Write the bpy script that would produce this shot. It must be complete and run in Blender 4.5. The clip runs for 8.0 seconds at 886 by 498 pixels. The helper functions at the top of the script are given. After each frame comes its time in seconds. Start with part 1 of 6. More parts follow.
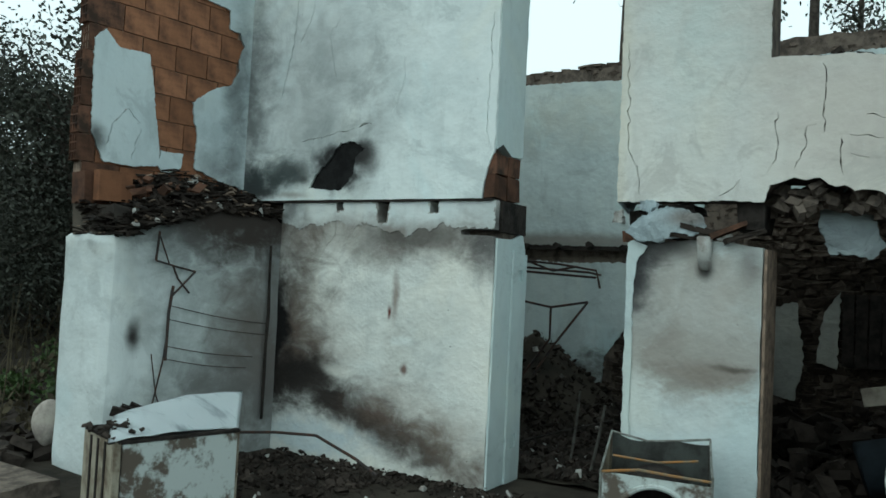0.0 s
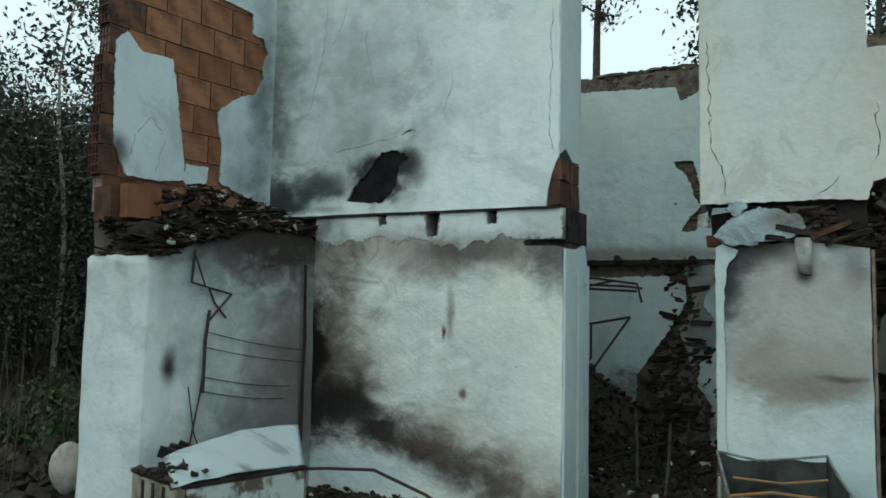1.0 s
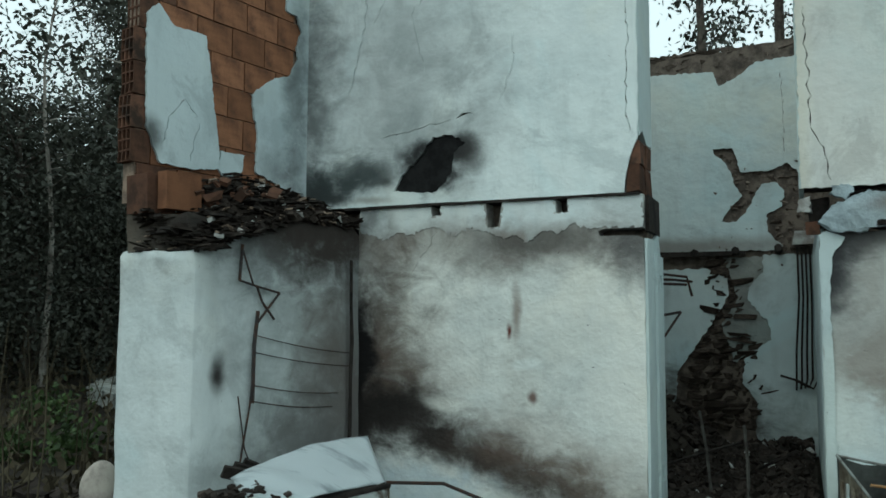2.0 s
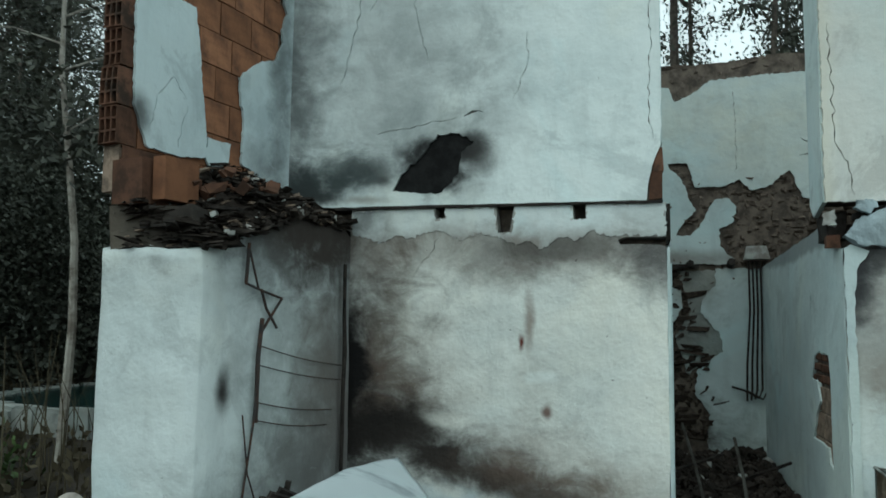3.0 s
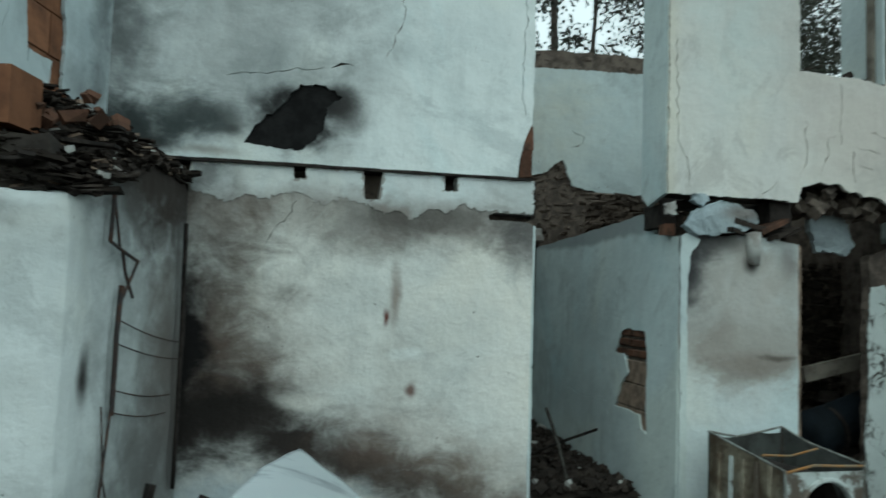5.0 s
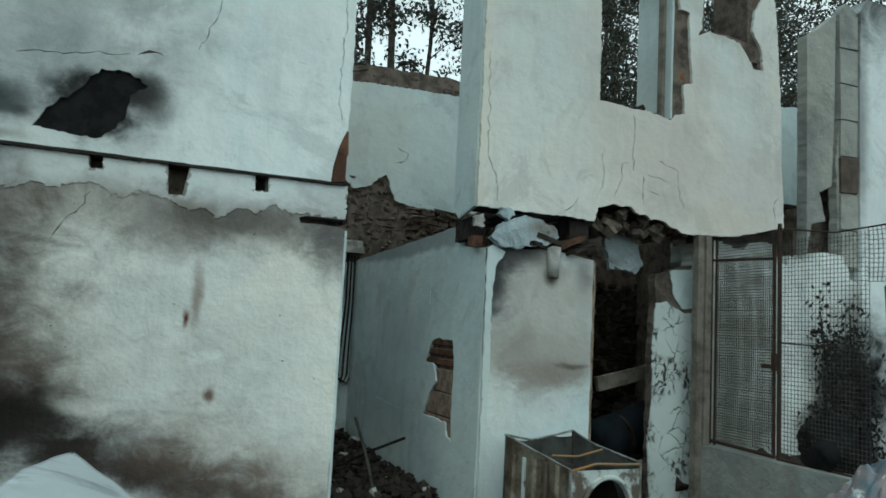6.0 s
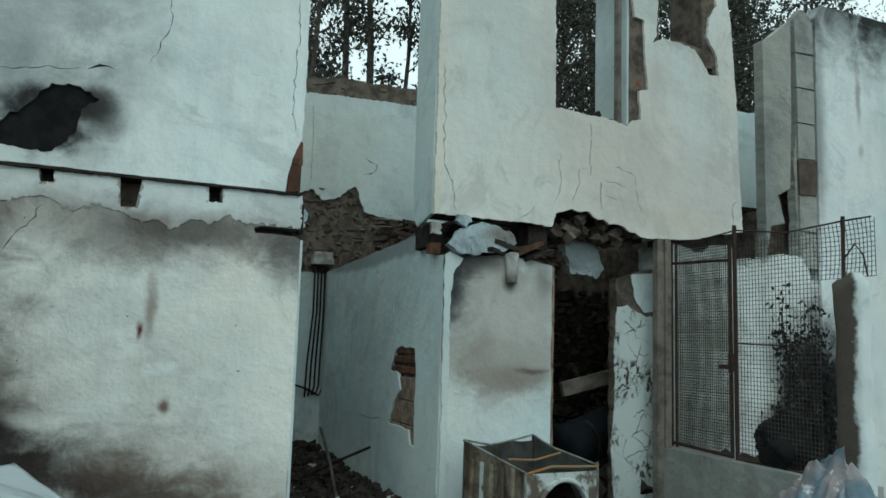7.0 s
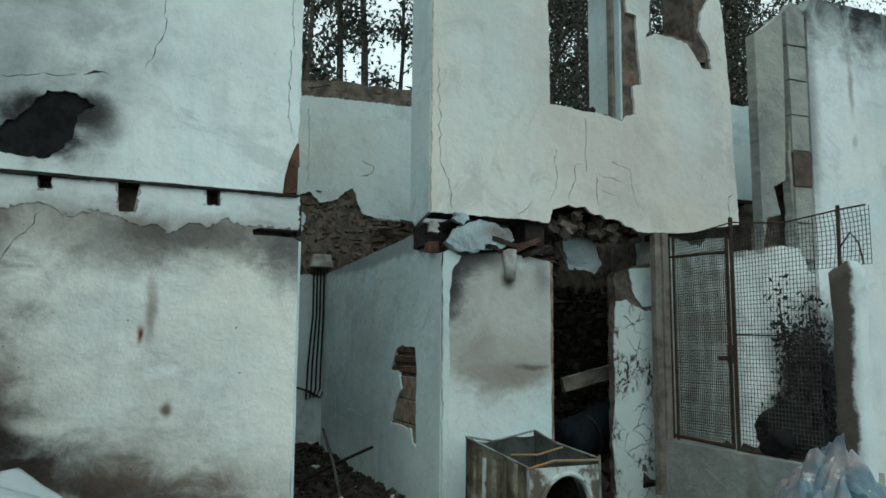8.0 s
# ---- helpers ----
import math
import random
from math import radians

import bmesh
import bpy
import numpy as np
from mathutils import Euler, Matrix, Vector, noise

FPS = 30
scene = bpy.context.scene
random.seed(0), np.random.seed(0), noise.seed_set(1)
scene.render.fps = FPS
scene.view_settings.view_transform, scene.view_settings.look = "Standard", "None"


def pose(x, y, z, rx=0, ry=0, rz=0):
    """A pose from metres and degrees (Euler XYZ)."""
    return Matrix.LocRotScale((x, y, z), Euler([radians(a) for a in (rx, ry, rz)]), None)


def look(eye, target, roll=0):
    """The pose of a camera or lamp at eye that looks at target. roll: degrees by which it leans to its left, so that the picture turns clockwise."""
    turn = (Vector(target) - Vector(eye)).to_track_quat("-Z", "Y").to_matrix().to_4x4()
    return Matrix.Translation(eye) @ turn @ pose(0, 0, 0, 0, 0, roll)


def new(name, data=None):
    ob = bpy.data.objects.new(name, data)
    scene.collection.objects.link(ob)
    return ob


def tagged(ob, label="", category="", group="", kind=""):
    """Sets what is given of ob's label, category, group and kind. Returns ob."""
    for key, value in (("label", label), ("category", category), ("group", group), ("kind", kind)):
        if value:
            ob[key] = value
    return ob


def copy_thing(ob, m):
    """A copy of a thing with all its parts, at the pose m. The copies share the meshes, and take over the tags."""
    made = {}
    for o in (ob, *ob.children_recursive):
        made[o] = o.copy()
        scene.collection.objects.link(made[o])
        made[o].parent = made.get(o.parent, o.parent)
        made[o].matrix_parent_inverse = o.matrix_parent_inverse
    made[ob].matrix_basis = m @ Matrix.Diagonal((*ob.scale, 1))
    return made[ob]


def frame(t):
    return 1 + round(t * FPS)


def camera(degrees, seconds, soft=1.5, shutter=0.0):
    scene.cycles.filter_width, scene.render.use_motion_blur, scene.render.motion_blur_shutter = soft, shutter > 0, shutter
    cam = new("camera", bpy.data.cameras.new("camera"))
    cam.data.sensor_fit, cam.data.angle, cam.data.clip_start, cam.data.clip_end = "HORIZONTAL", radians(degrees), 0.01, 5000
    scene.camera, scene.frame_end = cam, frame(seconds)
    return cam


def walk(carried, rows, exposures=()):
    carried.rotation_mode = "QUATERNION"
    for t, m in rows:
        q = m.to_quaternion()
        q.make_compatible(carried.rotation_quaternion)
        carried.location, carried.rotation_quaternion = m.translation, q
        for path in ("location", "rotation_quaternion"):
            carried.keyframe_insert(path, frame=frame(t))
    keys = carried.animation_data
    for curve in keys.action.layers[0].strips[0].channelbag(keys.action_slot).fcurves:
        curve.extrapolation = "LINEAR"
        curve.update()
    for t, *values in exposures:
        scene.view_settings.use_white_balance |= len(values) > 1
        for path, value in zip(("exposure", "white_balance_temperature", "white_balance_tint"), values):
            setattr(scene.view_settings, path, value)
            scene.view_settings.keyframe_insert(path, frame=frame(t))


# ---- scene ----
cam = camera(60.0, 8.0, soft=1.6, shutter=0.3)
EXPOSURE, KELVIN, TINT = -0.70, 5900, -8
PATH = [
    (0, (0.414, -0.554, 1.585), (-0.612, 1.16, 1.671), 2.8),
    (0.5, (-0.047, -0.522, 1.522), (-1.016, 1.226, 1.61), 2.0),
    (1, (-0.584, -0.553, 1.467), (-1.504, 1.216, 1.628), 1.1),
    (1.5, (-1.085, -0.503, 1.469), (-1.93, 1.301, 1.645), -0.3),
    (1.7, (-1.237, -0.427, 1.449), (-2.106, 1.368, 1.597), -0.3),
    (2.8, (-2.392, -0.44, 1.452), (-2.98, 1.459, 1.67), 1.5),
    (3, (-2.632, -0.429, 1.429), (-3.146, 1.494, 1.619), 0.7),
    (3.5, (-3.117, -0.358, 1.43), (-3.508, 1.6, 1.557), -0.5),
    (4, (-3.55, -0.281, 1.42), (-3.804, 1.7, 1.536), -0.9),
    (4.5, (-3.83, -0.204, 1.425), (-3.794, 1.792, 1.548), -0.5),
    (5, (-4.011, -0.12, 1.418), (-3.687, 1.849, 1.552), 1.9),
    (5.2, (-4.053, -0.133, 1.42), (-3.585, 1.805, 1.581), 2.8),
    (6.3, (-3.725, -0.181, 1.256), (-2.981, 1.663, 1.472), 2.8),
    (6.5, (-3.664, -0.21, 1.248), (-2.93, 1.636, 1.474), 2.6),
    (7, (-3.624, -0.285, 1.256), (-2.87, 1.55, 1.504), 1.8),
    (7.5, (-3.625, -0.267, 1.233), (-2.876, 1.572, 1.477), 1.4),
    (8, (-3.626, -0.305, 1.225), (-2.869, 1.528, 1.478), 0.5),
]
walk(cam, [(t, look(eye, target, roll)) for t, eye, target, roll in PATH], exposures=[(t, EXPOSURE + stops, KELVIN, TINT) for t, stops in ((0.0, 0.0), (0.5, -0.04), (1.0, -0.1), (1.7, -0.1), (3.0, -0.02), (3.5, 0.0), (4.0, 0.14), (4.5, 0.09), (5.0, -0.1), (6.5, -0.05), (8.0, -0.05))])

# ---- sky and sun: a bright overcast day, the sun veiled behind the camera ----
SUN_AZ, SUN_EL = radians(200), radians(48)   # azimuth clockwise from +y
world = bpy.data.worlds.new("overcast_sky")
scene.world = world
world.use_nodes = True
wn = world.node_tree.nodes
wl = world.node_tree.links
wn.clear()
w_out = wn.new("ShaderNodeOutputWorld")
w_bg = wn.new("ShaderNodeBackground")
w_sky = wn.new("ShaderNodeTexSky")
w_sky.sky_type = "NISHITA"
w_sky.sun_disc = False
w_sky.sun_elevation = SUN_EL
w_sky.sun_rotation = SUN_AZ
w_sky.dust_density = 3.0
w_mix = wn.new("ShaderNodeMix")
w_mix.data_type = "RGBA"
w_mix.inputs["Factor"].default_value = 0.85
w_mix.inputs["B"].default_value = (12.35, 12.9, 13.1, 1)
wl.new(w_sky.outputs["Color"], w_mix.inputs["A"])
wl.new(w_mix.outputs["Result"], w_bg.inputs["Color"])
w_bg.inputs["Strength"].default_value = 0.15
wl.new(w_bg.outputs["Background"], w_out.inputs["Surface"])
sun_data = bpy.data.lights.new("sun", "SUN")
sun_data.energy = 0.5
sun_data.angle = radians(30)
sun_data.color = (1.0, 0.97, 0.92)
sun = new("sun", sun_data)
sun.matrix_world = look((20 * math.sin(SUN_AZ) * math.cos(SUN_EL), 20 * math.cos(SUN_AZ) * math.cos(SUN_EL), 20 * math.sin(SUN_EL)), (0, 0, 0))


# ---- materials ----
class Nodes:
    """Short hand for building a node material."""

    def __init__(self, name, roughness=0.9):
        self.mat = bpy.data.materials.new(name)
        self.mat.use_nodes = True
        self.tree = self.mat.node_tree
        self.bsdf = self.tree.nodes["Principled BSDF"]
        self.bsdf.inputs["Roughness"].default_value = roughness
        self.coord = self.tree.nodes.new("ShaderNodeTexCoord").outputs["Object"]

    def node(self, kind, **inputs):
        n = self.tree.nodes.new(kind)
        for key, value in inputs.items():
            self.put(n.inputs[key.replace("_", " ")], value)
        return n

    def put(self, socket, value):
        if isinstance(value, bpy.types.NodeSocket):
            self.tree.links.new(value, socket)
        else:
            socket.default_value = value

    def noise(self, scale, detail=4.0, rough=0.55, vector=None, dist=0.0, squash=None):
        vec = vector or self.coord
        if squash:
            m = self.node("ShaderNodeMapping")
            self.put(m.inputs["Vector"], vec)
            m.inputs["Scale"].default_value = squash
            vec = m.outputs["Vector"]
        n = self.node("ShaderNodeTexNoise", Scale=scale, Detail=detail, Roughness=rough, Distortion=dist)
        self.put(n.inputs["Vector"], vec)
        return n.outputs["Fac"]

    def ramp(self, value, a, b, lo=0.0, hi=1.0):
        n = self.node("ShaderNodeMapRange")
        n.interpolation_type = "SMOOTHSTEP"
        for k, v in zip((0, 1, 2, 3, 4), (value, a, b, lo, hi)):
            self.put(n.inputs[k], v)
        return n.outputs[0]

    def math(self, op, a, b=0.0):
        n = self.node("ShaderNodeMath")
        n.operation = op
        self.put(n.inputs[0], a)
        self.put(n.inputs[1], b)
        return n.outputs[0]

    def vec(self, op, a, b):
        n = self.node("ShaderNodeVectorMath")
        n.operation = op
        self.put(n.inputs[0], a)
        self.put(n.inputs[1], b)
        return n

    def mix(self, factor, a, b):
        n = self.node("ShaderNodeMix")
        n.data_type = "RGBA"
        self.put(n.inputs["Factor"], factor)
        self.put(n.inputs["A"], a if isinstance(a, bpy.types.NodeSocket) else (*a, 1))
        self.put(n.inputs["B"], b if isinstance(b, bpy.types.NodeSocket) else (*b, 1))
        return n.outputs["Result"]

    def random(self):
        return self.node("ShaderNodeObjectInfo").outputs["Random"]

    def island(self):
        return self.node("ShaderNodeNewGeometry").outputs["Random Per Island"]

    def done(self, color, height=None, strength=0.4, distance=0.01, rough=None, metal=None):
        self.put(self.bsdf.inputs["Base Color"], color if isinstance(color, bpy.types.NodeSocket) else (*color, 1))
        if height is not None:
            b = self.node("ShaderNodeBump", Strength=strength, Distance=distance, Height=height)
            self.put(self.bsdf.inputs["Normal"], b.outputs["Normal"])
        if rough is not None:
            self.put(self.bsdf.inputs["Roughness"], rough)
        if metal is not None:
            self.put(self.bsdf.inputs["Metallic"], metal)
        return self.mat


def plaster(name, light, tone, stains_and_shade=(), rough_scale=1.0, peel=0.0, bump=0.5):
    """Old limewashed plaster; its marks are smoke and, on the side wall, painted shade: centre, radii, inner, outer,
    strength, colour.
    """
    n = Nodes(name, 0.92)
    big = n.noise(0.9, 5, 0.6)
    mid = n.noise(3.2, 6, 0.65)
    streak = n.noise(2.0, 4, 0.6, squash=(3.0, 3.0, 0.5))
    col = n.mix(n.ramp(big, 0.35, 0.68), light, tone)
    col = n.mix(n.math("MULTIPLY", n.ramp(streak, 0.5, 0.75), 0.25), col, tuple(c * 0.62 for c in tone))
    col = n.mix(n.math("MULTIPLY", n.ramp(mid, 0.55, 0.8), 0.35), col, tuple(min(1, c * 1.12) for c in light))
    # aqua and cream drifts of old limewash over the whole wall
    drift = n.noise(0.55, 4, 0.6, dist=0.8)
    col = n.mix(n.math("MULTIPLY", n.ramp(drift, 0.5, 0.68), 0.4), col, (light[0] * 1.06, light[1] * 1.0, light[2] * 0.9))
    col = n.mix(n.math("MULTIPLY", n.ramp(drift, 0.46, 0.3), 0.45), col, (light[0] * 0.84, light[1] * 0.98, light[2] * 1.02))
    pits = n.ramp(n.noise(17.0, 4, 0.65), 0.70, 0.74)
    col = n.mix(n.math("MULTIPLY", pits, 0.7), col, (0.09, 0.08, 0.075))
    scuff = n.ramp(n.noise(6.0, 6, 0.8, dist=1.2, squash=(1.0, 1.0, 2.6)), 0.66, 0.70)
    col = n.mix(n.math("MULTIPLY", scuff, 0.5), col, (0.8, 0.83, 0.82))
    # patchy limewash: pale and dull blotches with soft torn edges
    blotch = n.ramp(n.noise(1.7, 8, 0.72, dist=0.6), 0.52, 0.62)
    col = n.mix(n.math("MULTIPLY", blotch, 0.45), col, tuple(c * 0.74 for c in tone))
    warp = n.node("ShaderNodeTexNoise", Scale=2.4, Detail=6.0, Roughness=0.62)
    n.put(warp.inputs["Vector"], n.coord)
    moved = n.vec("SUBTRACT", warp.outputs["Color"], (0.5, 0.5, 0.5)).outputs[0]
    where = {}
    for amount in (0.32, 0.12):
        scaled = n.node("ShaderNodeVectorMath")
        scaled.operation = "SCALE"
        n.put(scaled.inputs[0], moved)
        scaled.inputs["Scale"].default_value = amount
        where[amount] = n.vec("ADD", n.coord, scaled.outputs[0]).outputs[0]
    # soot drifts in wisps and has flaked off in small chips
    wisp = n.math("SUBTRACT", n.noise(3.4, 9, 0.62, dist=0.5, squash=(1.0, 1.0, 1.5)), 0.5)
    smear = n.math("SUBTRACT", n.noise(11.0, 7, 0.65, dist=0.9, squash=(1.0, 1.0, 1.7)), 0.5)
    wisp = n.math("ADD", wisp, n.math("MULTIPLY", smear, 0.22))
    chips = n.ramp(n.noise(8.5, 8, 0.7, dist=0.7, squash=(1.0, 1.0, 2.0)), 0.6, 0.68, 1.0, 0.72)
    clouds = n.ramp(n.noise(2.3, 7, 0.62, dist=0.8), 0.36, 0.6, 0.62, 1.0)
    for centre, radii, inner, outer, strength, tint in stains_and_shade:
        small = min(radii) < 0.2
        off = n.vec("SUBTRACT", where[0.12 if small else 0.32], centre).outputs[0]
        off = n.vec("DIVIDE", off, radii).outputs[0]
        far = n.vec("LENGTH", off, (0, 0, 0)).outputs["Value"]
        far = n.math("ADD", far, n.math("MULTIPLY", wisp, 0.5 if small else 1.1))
        mask = n.ramp(far, inner, outer, strength, 0.0)
        if strength < 0.99 and not small:
            mask = n.math("MULTIPLY", mask, n.math("MULTIPLY", chips, clouds))
        col = n.mix(mask, col, tint)
    fine = n.noise(38.0 * rough_scale, 5, 0.7)
    lumps = n.noise(4.2 * rough_scale, 5, 0.55)
    height = n.math("ADD", n.math("ADD", n.math("MULTIPLY", lumps, 1.7), n.math("MULTIPLY", fine, 0.22)), n.math("MULTIPLY", pits, -0.8))
    n.bsdf.inputs["Specular IOR Level"].default_value = 0.2
    return n.done(col, height, bump * 0.85, 0.028)


SOOT = (0.03, 0.026, 0.024)
BLACK = (0.012, 0.011, 0.011)
BROWN = (0.16, 0.12, 0.095)
RUST = (0.2, 0.06, 0.035)
GREY = (0.26, 0.28, 0.28)
FAR = 9.0
M_LOWER = plaster("plaster_lower_wall", (0.80, 0.81, 0.755), (0.66, 0.69, 0.66), [
    ((-3.6, 5.14, 2.02), (1.9, FAR, 0.36), 0.35, 1.15, 0.78, (0.13, 0.105, 0.088)),
    ((-3.3, 5.14, 1.98), (0.75, FAR, 0.17), 0.2, 1.15, 0.7, (0.06, 0.052, 0.047)),
    ((-2.5, 5.14, 1.92), (0.4, FAR, 0.42), 0.1, 1.1, 0.75, (0.07, 0.068, 0.07)),
    ((-4.75, 5.14, 1.95), (0.55, FAR, 0.5), 0.2, 1.15, 0.75, (0.14, 0.11, 0.09)),
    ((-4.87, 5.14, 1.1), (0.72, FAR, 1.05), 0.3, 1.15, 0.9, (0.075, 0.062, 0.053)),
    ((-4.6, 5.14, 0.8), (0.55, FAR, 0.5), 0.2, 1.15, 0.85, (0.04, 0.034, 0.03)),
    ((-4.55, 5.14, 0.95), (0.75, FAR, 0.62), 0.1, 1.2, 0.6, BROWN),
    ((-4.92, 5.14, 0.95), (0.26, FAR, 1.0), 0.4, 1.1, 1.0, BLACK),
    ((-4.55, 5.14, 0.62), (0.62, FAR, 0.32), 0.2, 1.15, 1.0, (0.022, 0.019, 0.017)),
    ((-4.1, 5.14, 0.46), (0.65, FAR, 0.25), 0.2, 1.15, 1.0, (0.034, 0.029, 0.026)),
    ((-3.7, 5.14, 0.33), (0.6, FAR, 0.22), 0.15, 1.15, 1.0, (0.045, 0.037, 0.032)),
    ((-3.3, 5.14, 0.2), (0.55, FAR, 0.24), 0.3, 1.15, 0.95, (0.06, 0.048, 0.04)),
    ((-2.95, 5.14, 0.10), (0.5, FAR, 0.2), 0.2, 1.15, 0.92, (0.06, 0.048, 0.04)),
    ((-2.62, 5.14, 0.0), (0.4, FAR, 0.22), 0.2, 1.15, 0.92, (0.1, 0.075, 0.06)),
    ((-3.45, 5.14, 0.50), (0.6, FAR, 0.3), 0.1, 1.15, 0.5, (0.2, 0.15, 0.12)),
    ((-2.75, 5.14, 0.3), (0.5, FAR, 0.3), 0.1, 1.15, 0.5, (0.24, 0.19, 0.15)),
    ((-4.35, 5.14, 0.06), (0.75, FAR, 0.22), 0.4, 1.1, 0.9, (0.58, 0.67, 0.70)),
    ((-3.38, 5.14, 1.03), (0.17, FAR, 0.06), 0.3, 1.1, 0.75, (0.84, 0.9, 0.88)),
    ((-3.42, 5.14, 1.0), (0.24, FAR, 0.3), 0.3, 1.2, 0.3, (0.4, 0.38, 0.33)),
    ((-3.46, 5.14, 1.44), (0.045, FAR, 0.24), 0.1, 1.3, 0.7, (0.19, 0.13, 0.1)),
    ((-3.52, 5.14, 1.30), (0.03, FAR, 0.07), 0.2, 1.2, 1.0, (0.13, 0.04, 0.028)),
    ((-3.34, 5.14, 0.79), (0.045, FAR, 0.06), 0.2, 1.2, 0.85, (0.13, 0.06, 0.045)),
    ((-4.05, 5.14, 0.72), (0.22, FAR, 0.07), 0.2, 1.2, 0.7, (0.72, 0.72, 0.66)),
], bump=0.85)
M_UPPER = plaster("plaster_upper_wall", (0.80, 0.86, 0.845), (0.62, 0.69, 0.69), [
    ((-5.05, 5.12, 2.62), (0.5, FAR, 0.3), 0.1, 1.0, 0.8, (0.14, 0.17, 0.17)),
    ((-4.72, 5.12, 2.6), (0.26, FAR, 0.14), 0.1, 1.1, 0.95, (0.03, 0.038, 0.038)),
    ((-5.25, 5.12, 2.45), (0.2, FAR, 0.12), 0.3, 1.1, 0.95, BLACK),
    ((-4.6, 5.12, 2.52), (0.14, FAR, 0.07), 0.1, 1.1, 0.85, BLACK),
    ((-4.8, 5.12, 2.63), (0.12, FAR, 0.06), 0.1, 1.1, 0.85, (0.03, 0.04, 0.04)),
    ((-4.98, 5.12, 2.5), (0.15, FAR, 0.09), 0.1, 1.1, 0.8, (0.03, 0.04, 0.04)),
    ((-5.1, 5.12, 2.4), (0.2, FAR, 0.08), 0.2, 1.1, 0.9, BLACK),
    ((-4.45, 5.12, 2.72), (0.1, FAR, 0.05), 0.1, 1.1, 0.8, (0.05, 0.06, 0.06)),
    ((-4.75, 5.12, 2.36), (0.3, FAR, 0.05), 0.1, 1.1, 0.6, (0.2, 0.17, 0.13)),
    ((-4.4, 5.12, 3.7), (1.2, FAR, 1.0), 0.1, 1.2, 0.55, (0.3, 0.33, 0.335)),
    ((-5.42, 5.12, 3.4), (0.42, FAR, 1.9), 0.15, 1.15, 0.92, (0.12, 0.13, 0.13)),
    ((-5.32, 5.12, 2.5), (0.36, FAR, 0.26), 0.3, 1.15, 0.97, (0.04, 0.046, 0.046)),
    ((-4.85, 5.12, 2.58), (0.6, FAR, 0.26), 0.15, 1.15, 0.97, (0.05, 0.062, 0.062)),
    ((-4.5, 5.12, 3.25), (0.95, FAR, 0.85), 0.2, 1.15, 0.45, GREY),
    ((-4.25, 5.12, 2.9), (0.6, FAR, 0.32), 0.2, 1.15, 0.6, (0.27, 0.3, 0.3)),
    ((-4.15, 5.12, 2.62), (0.5, FAR, 0.36), 0.3, 1.15, 0.7, GREY),
    ((-4.2, 5.12, 2.6), (0.25, FAR, 0.25), 0.6, 1.25, 0.95, BLACK),
    ((-3.92, 5.12, 2.76), (0.2, FAR, 0.15), 0.4, 1.15, 0.95, BLACK),
    ((-3.84, 5.12, 2.68), (0.16, FAR, 0.2), 0.2, 1.15, 0.7, SOOT),
    ((-3.7, 5.12, 2.95), (0.35, FAR, 0.4), 0.1, 1.15, 0.35, GREY),
])
M_BAND = plaster("plaster_band", (0.72, 0.77, 0.76), (0.6, 0.65, 0.64), [((-3.7, 5.14, 1.98), (1.7, FAR, 0.2), 0.2, 1.15, 0.8, BROWN), ((-4.75, 5.14, 2.2), (0.3, FAR, 0.25), 0.2, 1.15, 0.7, SOOT)])
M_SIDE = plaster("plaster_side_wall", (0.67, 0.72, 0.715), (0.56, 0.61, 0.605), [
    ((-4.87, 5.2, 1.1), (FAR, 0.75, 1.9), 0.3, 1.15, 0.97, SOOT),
    # even grey painted over the inner face for its shade, the end kept white
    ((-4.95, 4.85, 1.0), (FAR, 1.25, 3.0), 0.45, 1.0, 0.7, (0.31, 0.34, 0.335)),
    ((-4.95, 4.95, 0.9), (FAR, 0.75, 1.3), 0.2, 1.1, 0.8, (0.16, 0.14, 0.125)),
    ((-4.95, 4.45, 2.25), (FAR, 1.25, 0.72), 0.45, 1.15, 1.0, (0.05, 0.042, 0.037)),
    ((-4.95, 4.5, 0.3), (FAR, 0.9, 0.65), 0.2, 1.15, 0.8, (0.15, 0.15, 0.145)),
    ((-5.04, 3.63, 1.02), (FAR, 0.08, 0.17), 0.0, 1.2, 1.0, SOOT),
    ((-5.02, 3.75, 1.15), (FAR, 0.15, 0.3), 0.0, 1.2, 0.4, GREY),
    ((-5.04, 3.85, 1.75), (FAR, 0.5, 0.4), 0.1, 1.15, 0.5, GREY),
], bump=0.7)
M_LEFTUP = plaster("plaster_brick_wall", (0.6, 0.68, 0.69), (0.47, 0.545, 0.56), [
    ((-5.45, 5.0, 3.2), (FAR, 0.22, 1.5), 0.1, 1.1, 0.8, (0.1, 0.11, 0.11)),
    ((-5.5, 4.75, 2.6), (FAR, 0.3, 0.3), 0.1, 1.1, 0.6, SOOT),
    ((-5.7, 3.6, 2.7), (FAR, 0.12, 0.2), 0.1, 1.1, 0.8, SOOT),
])
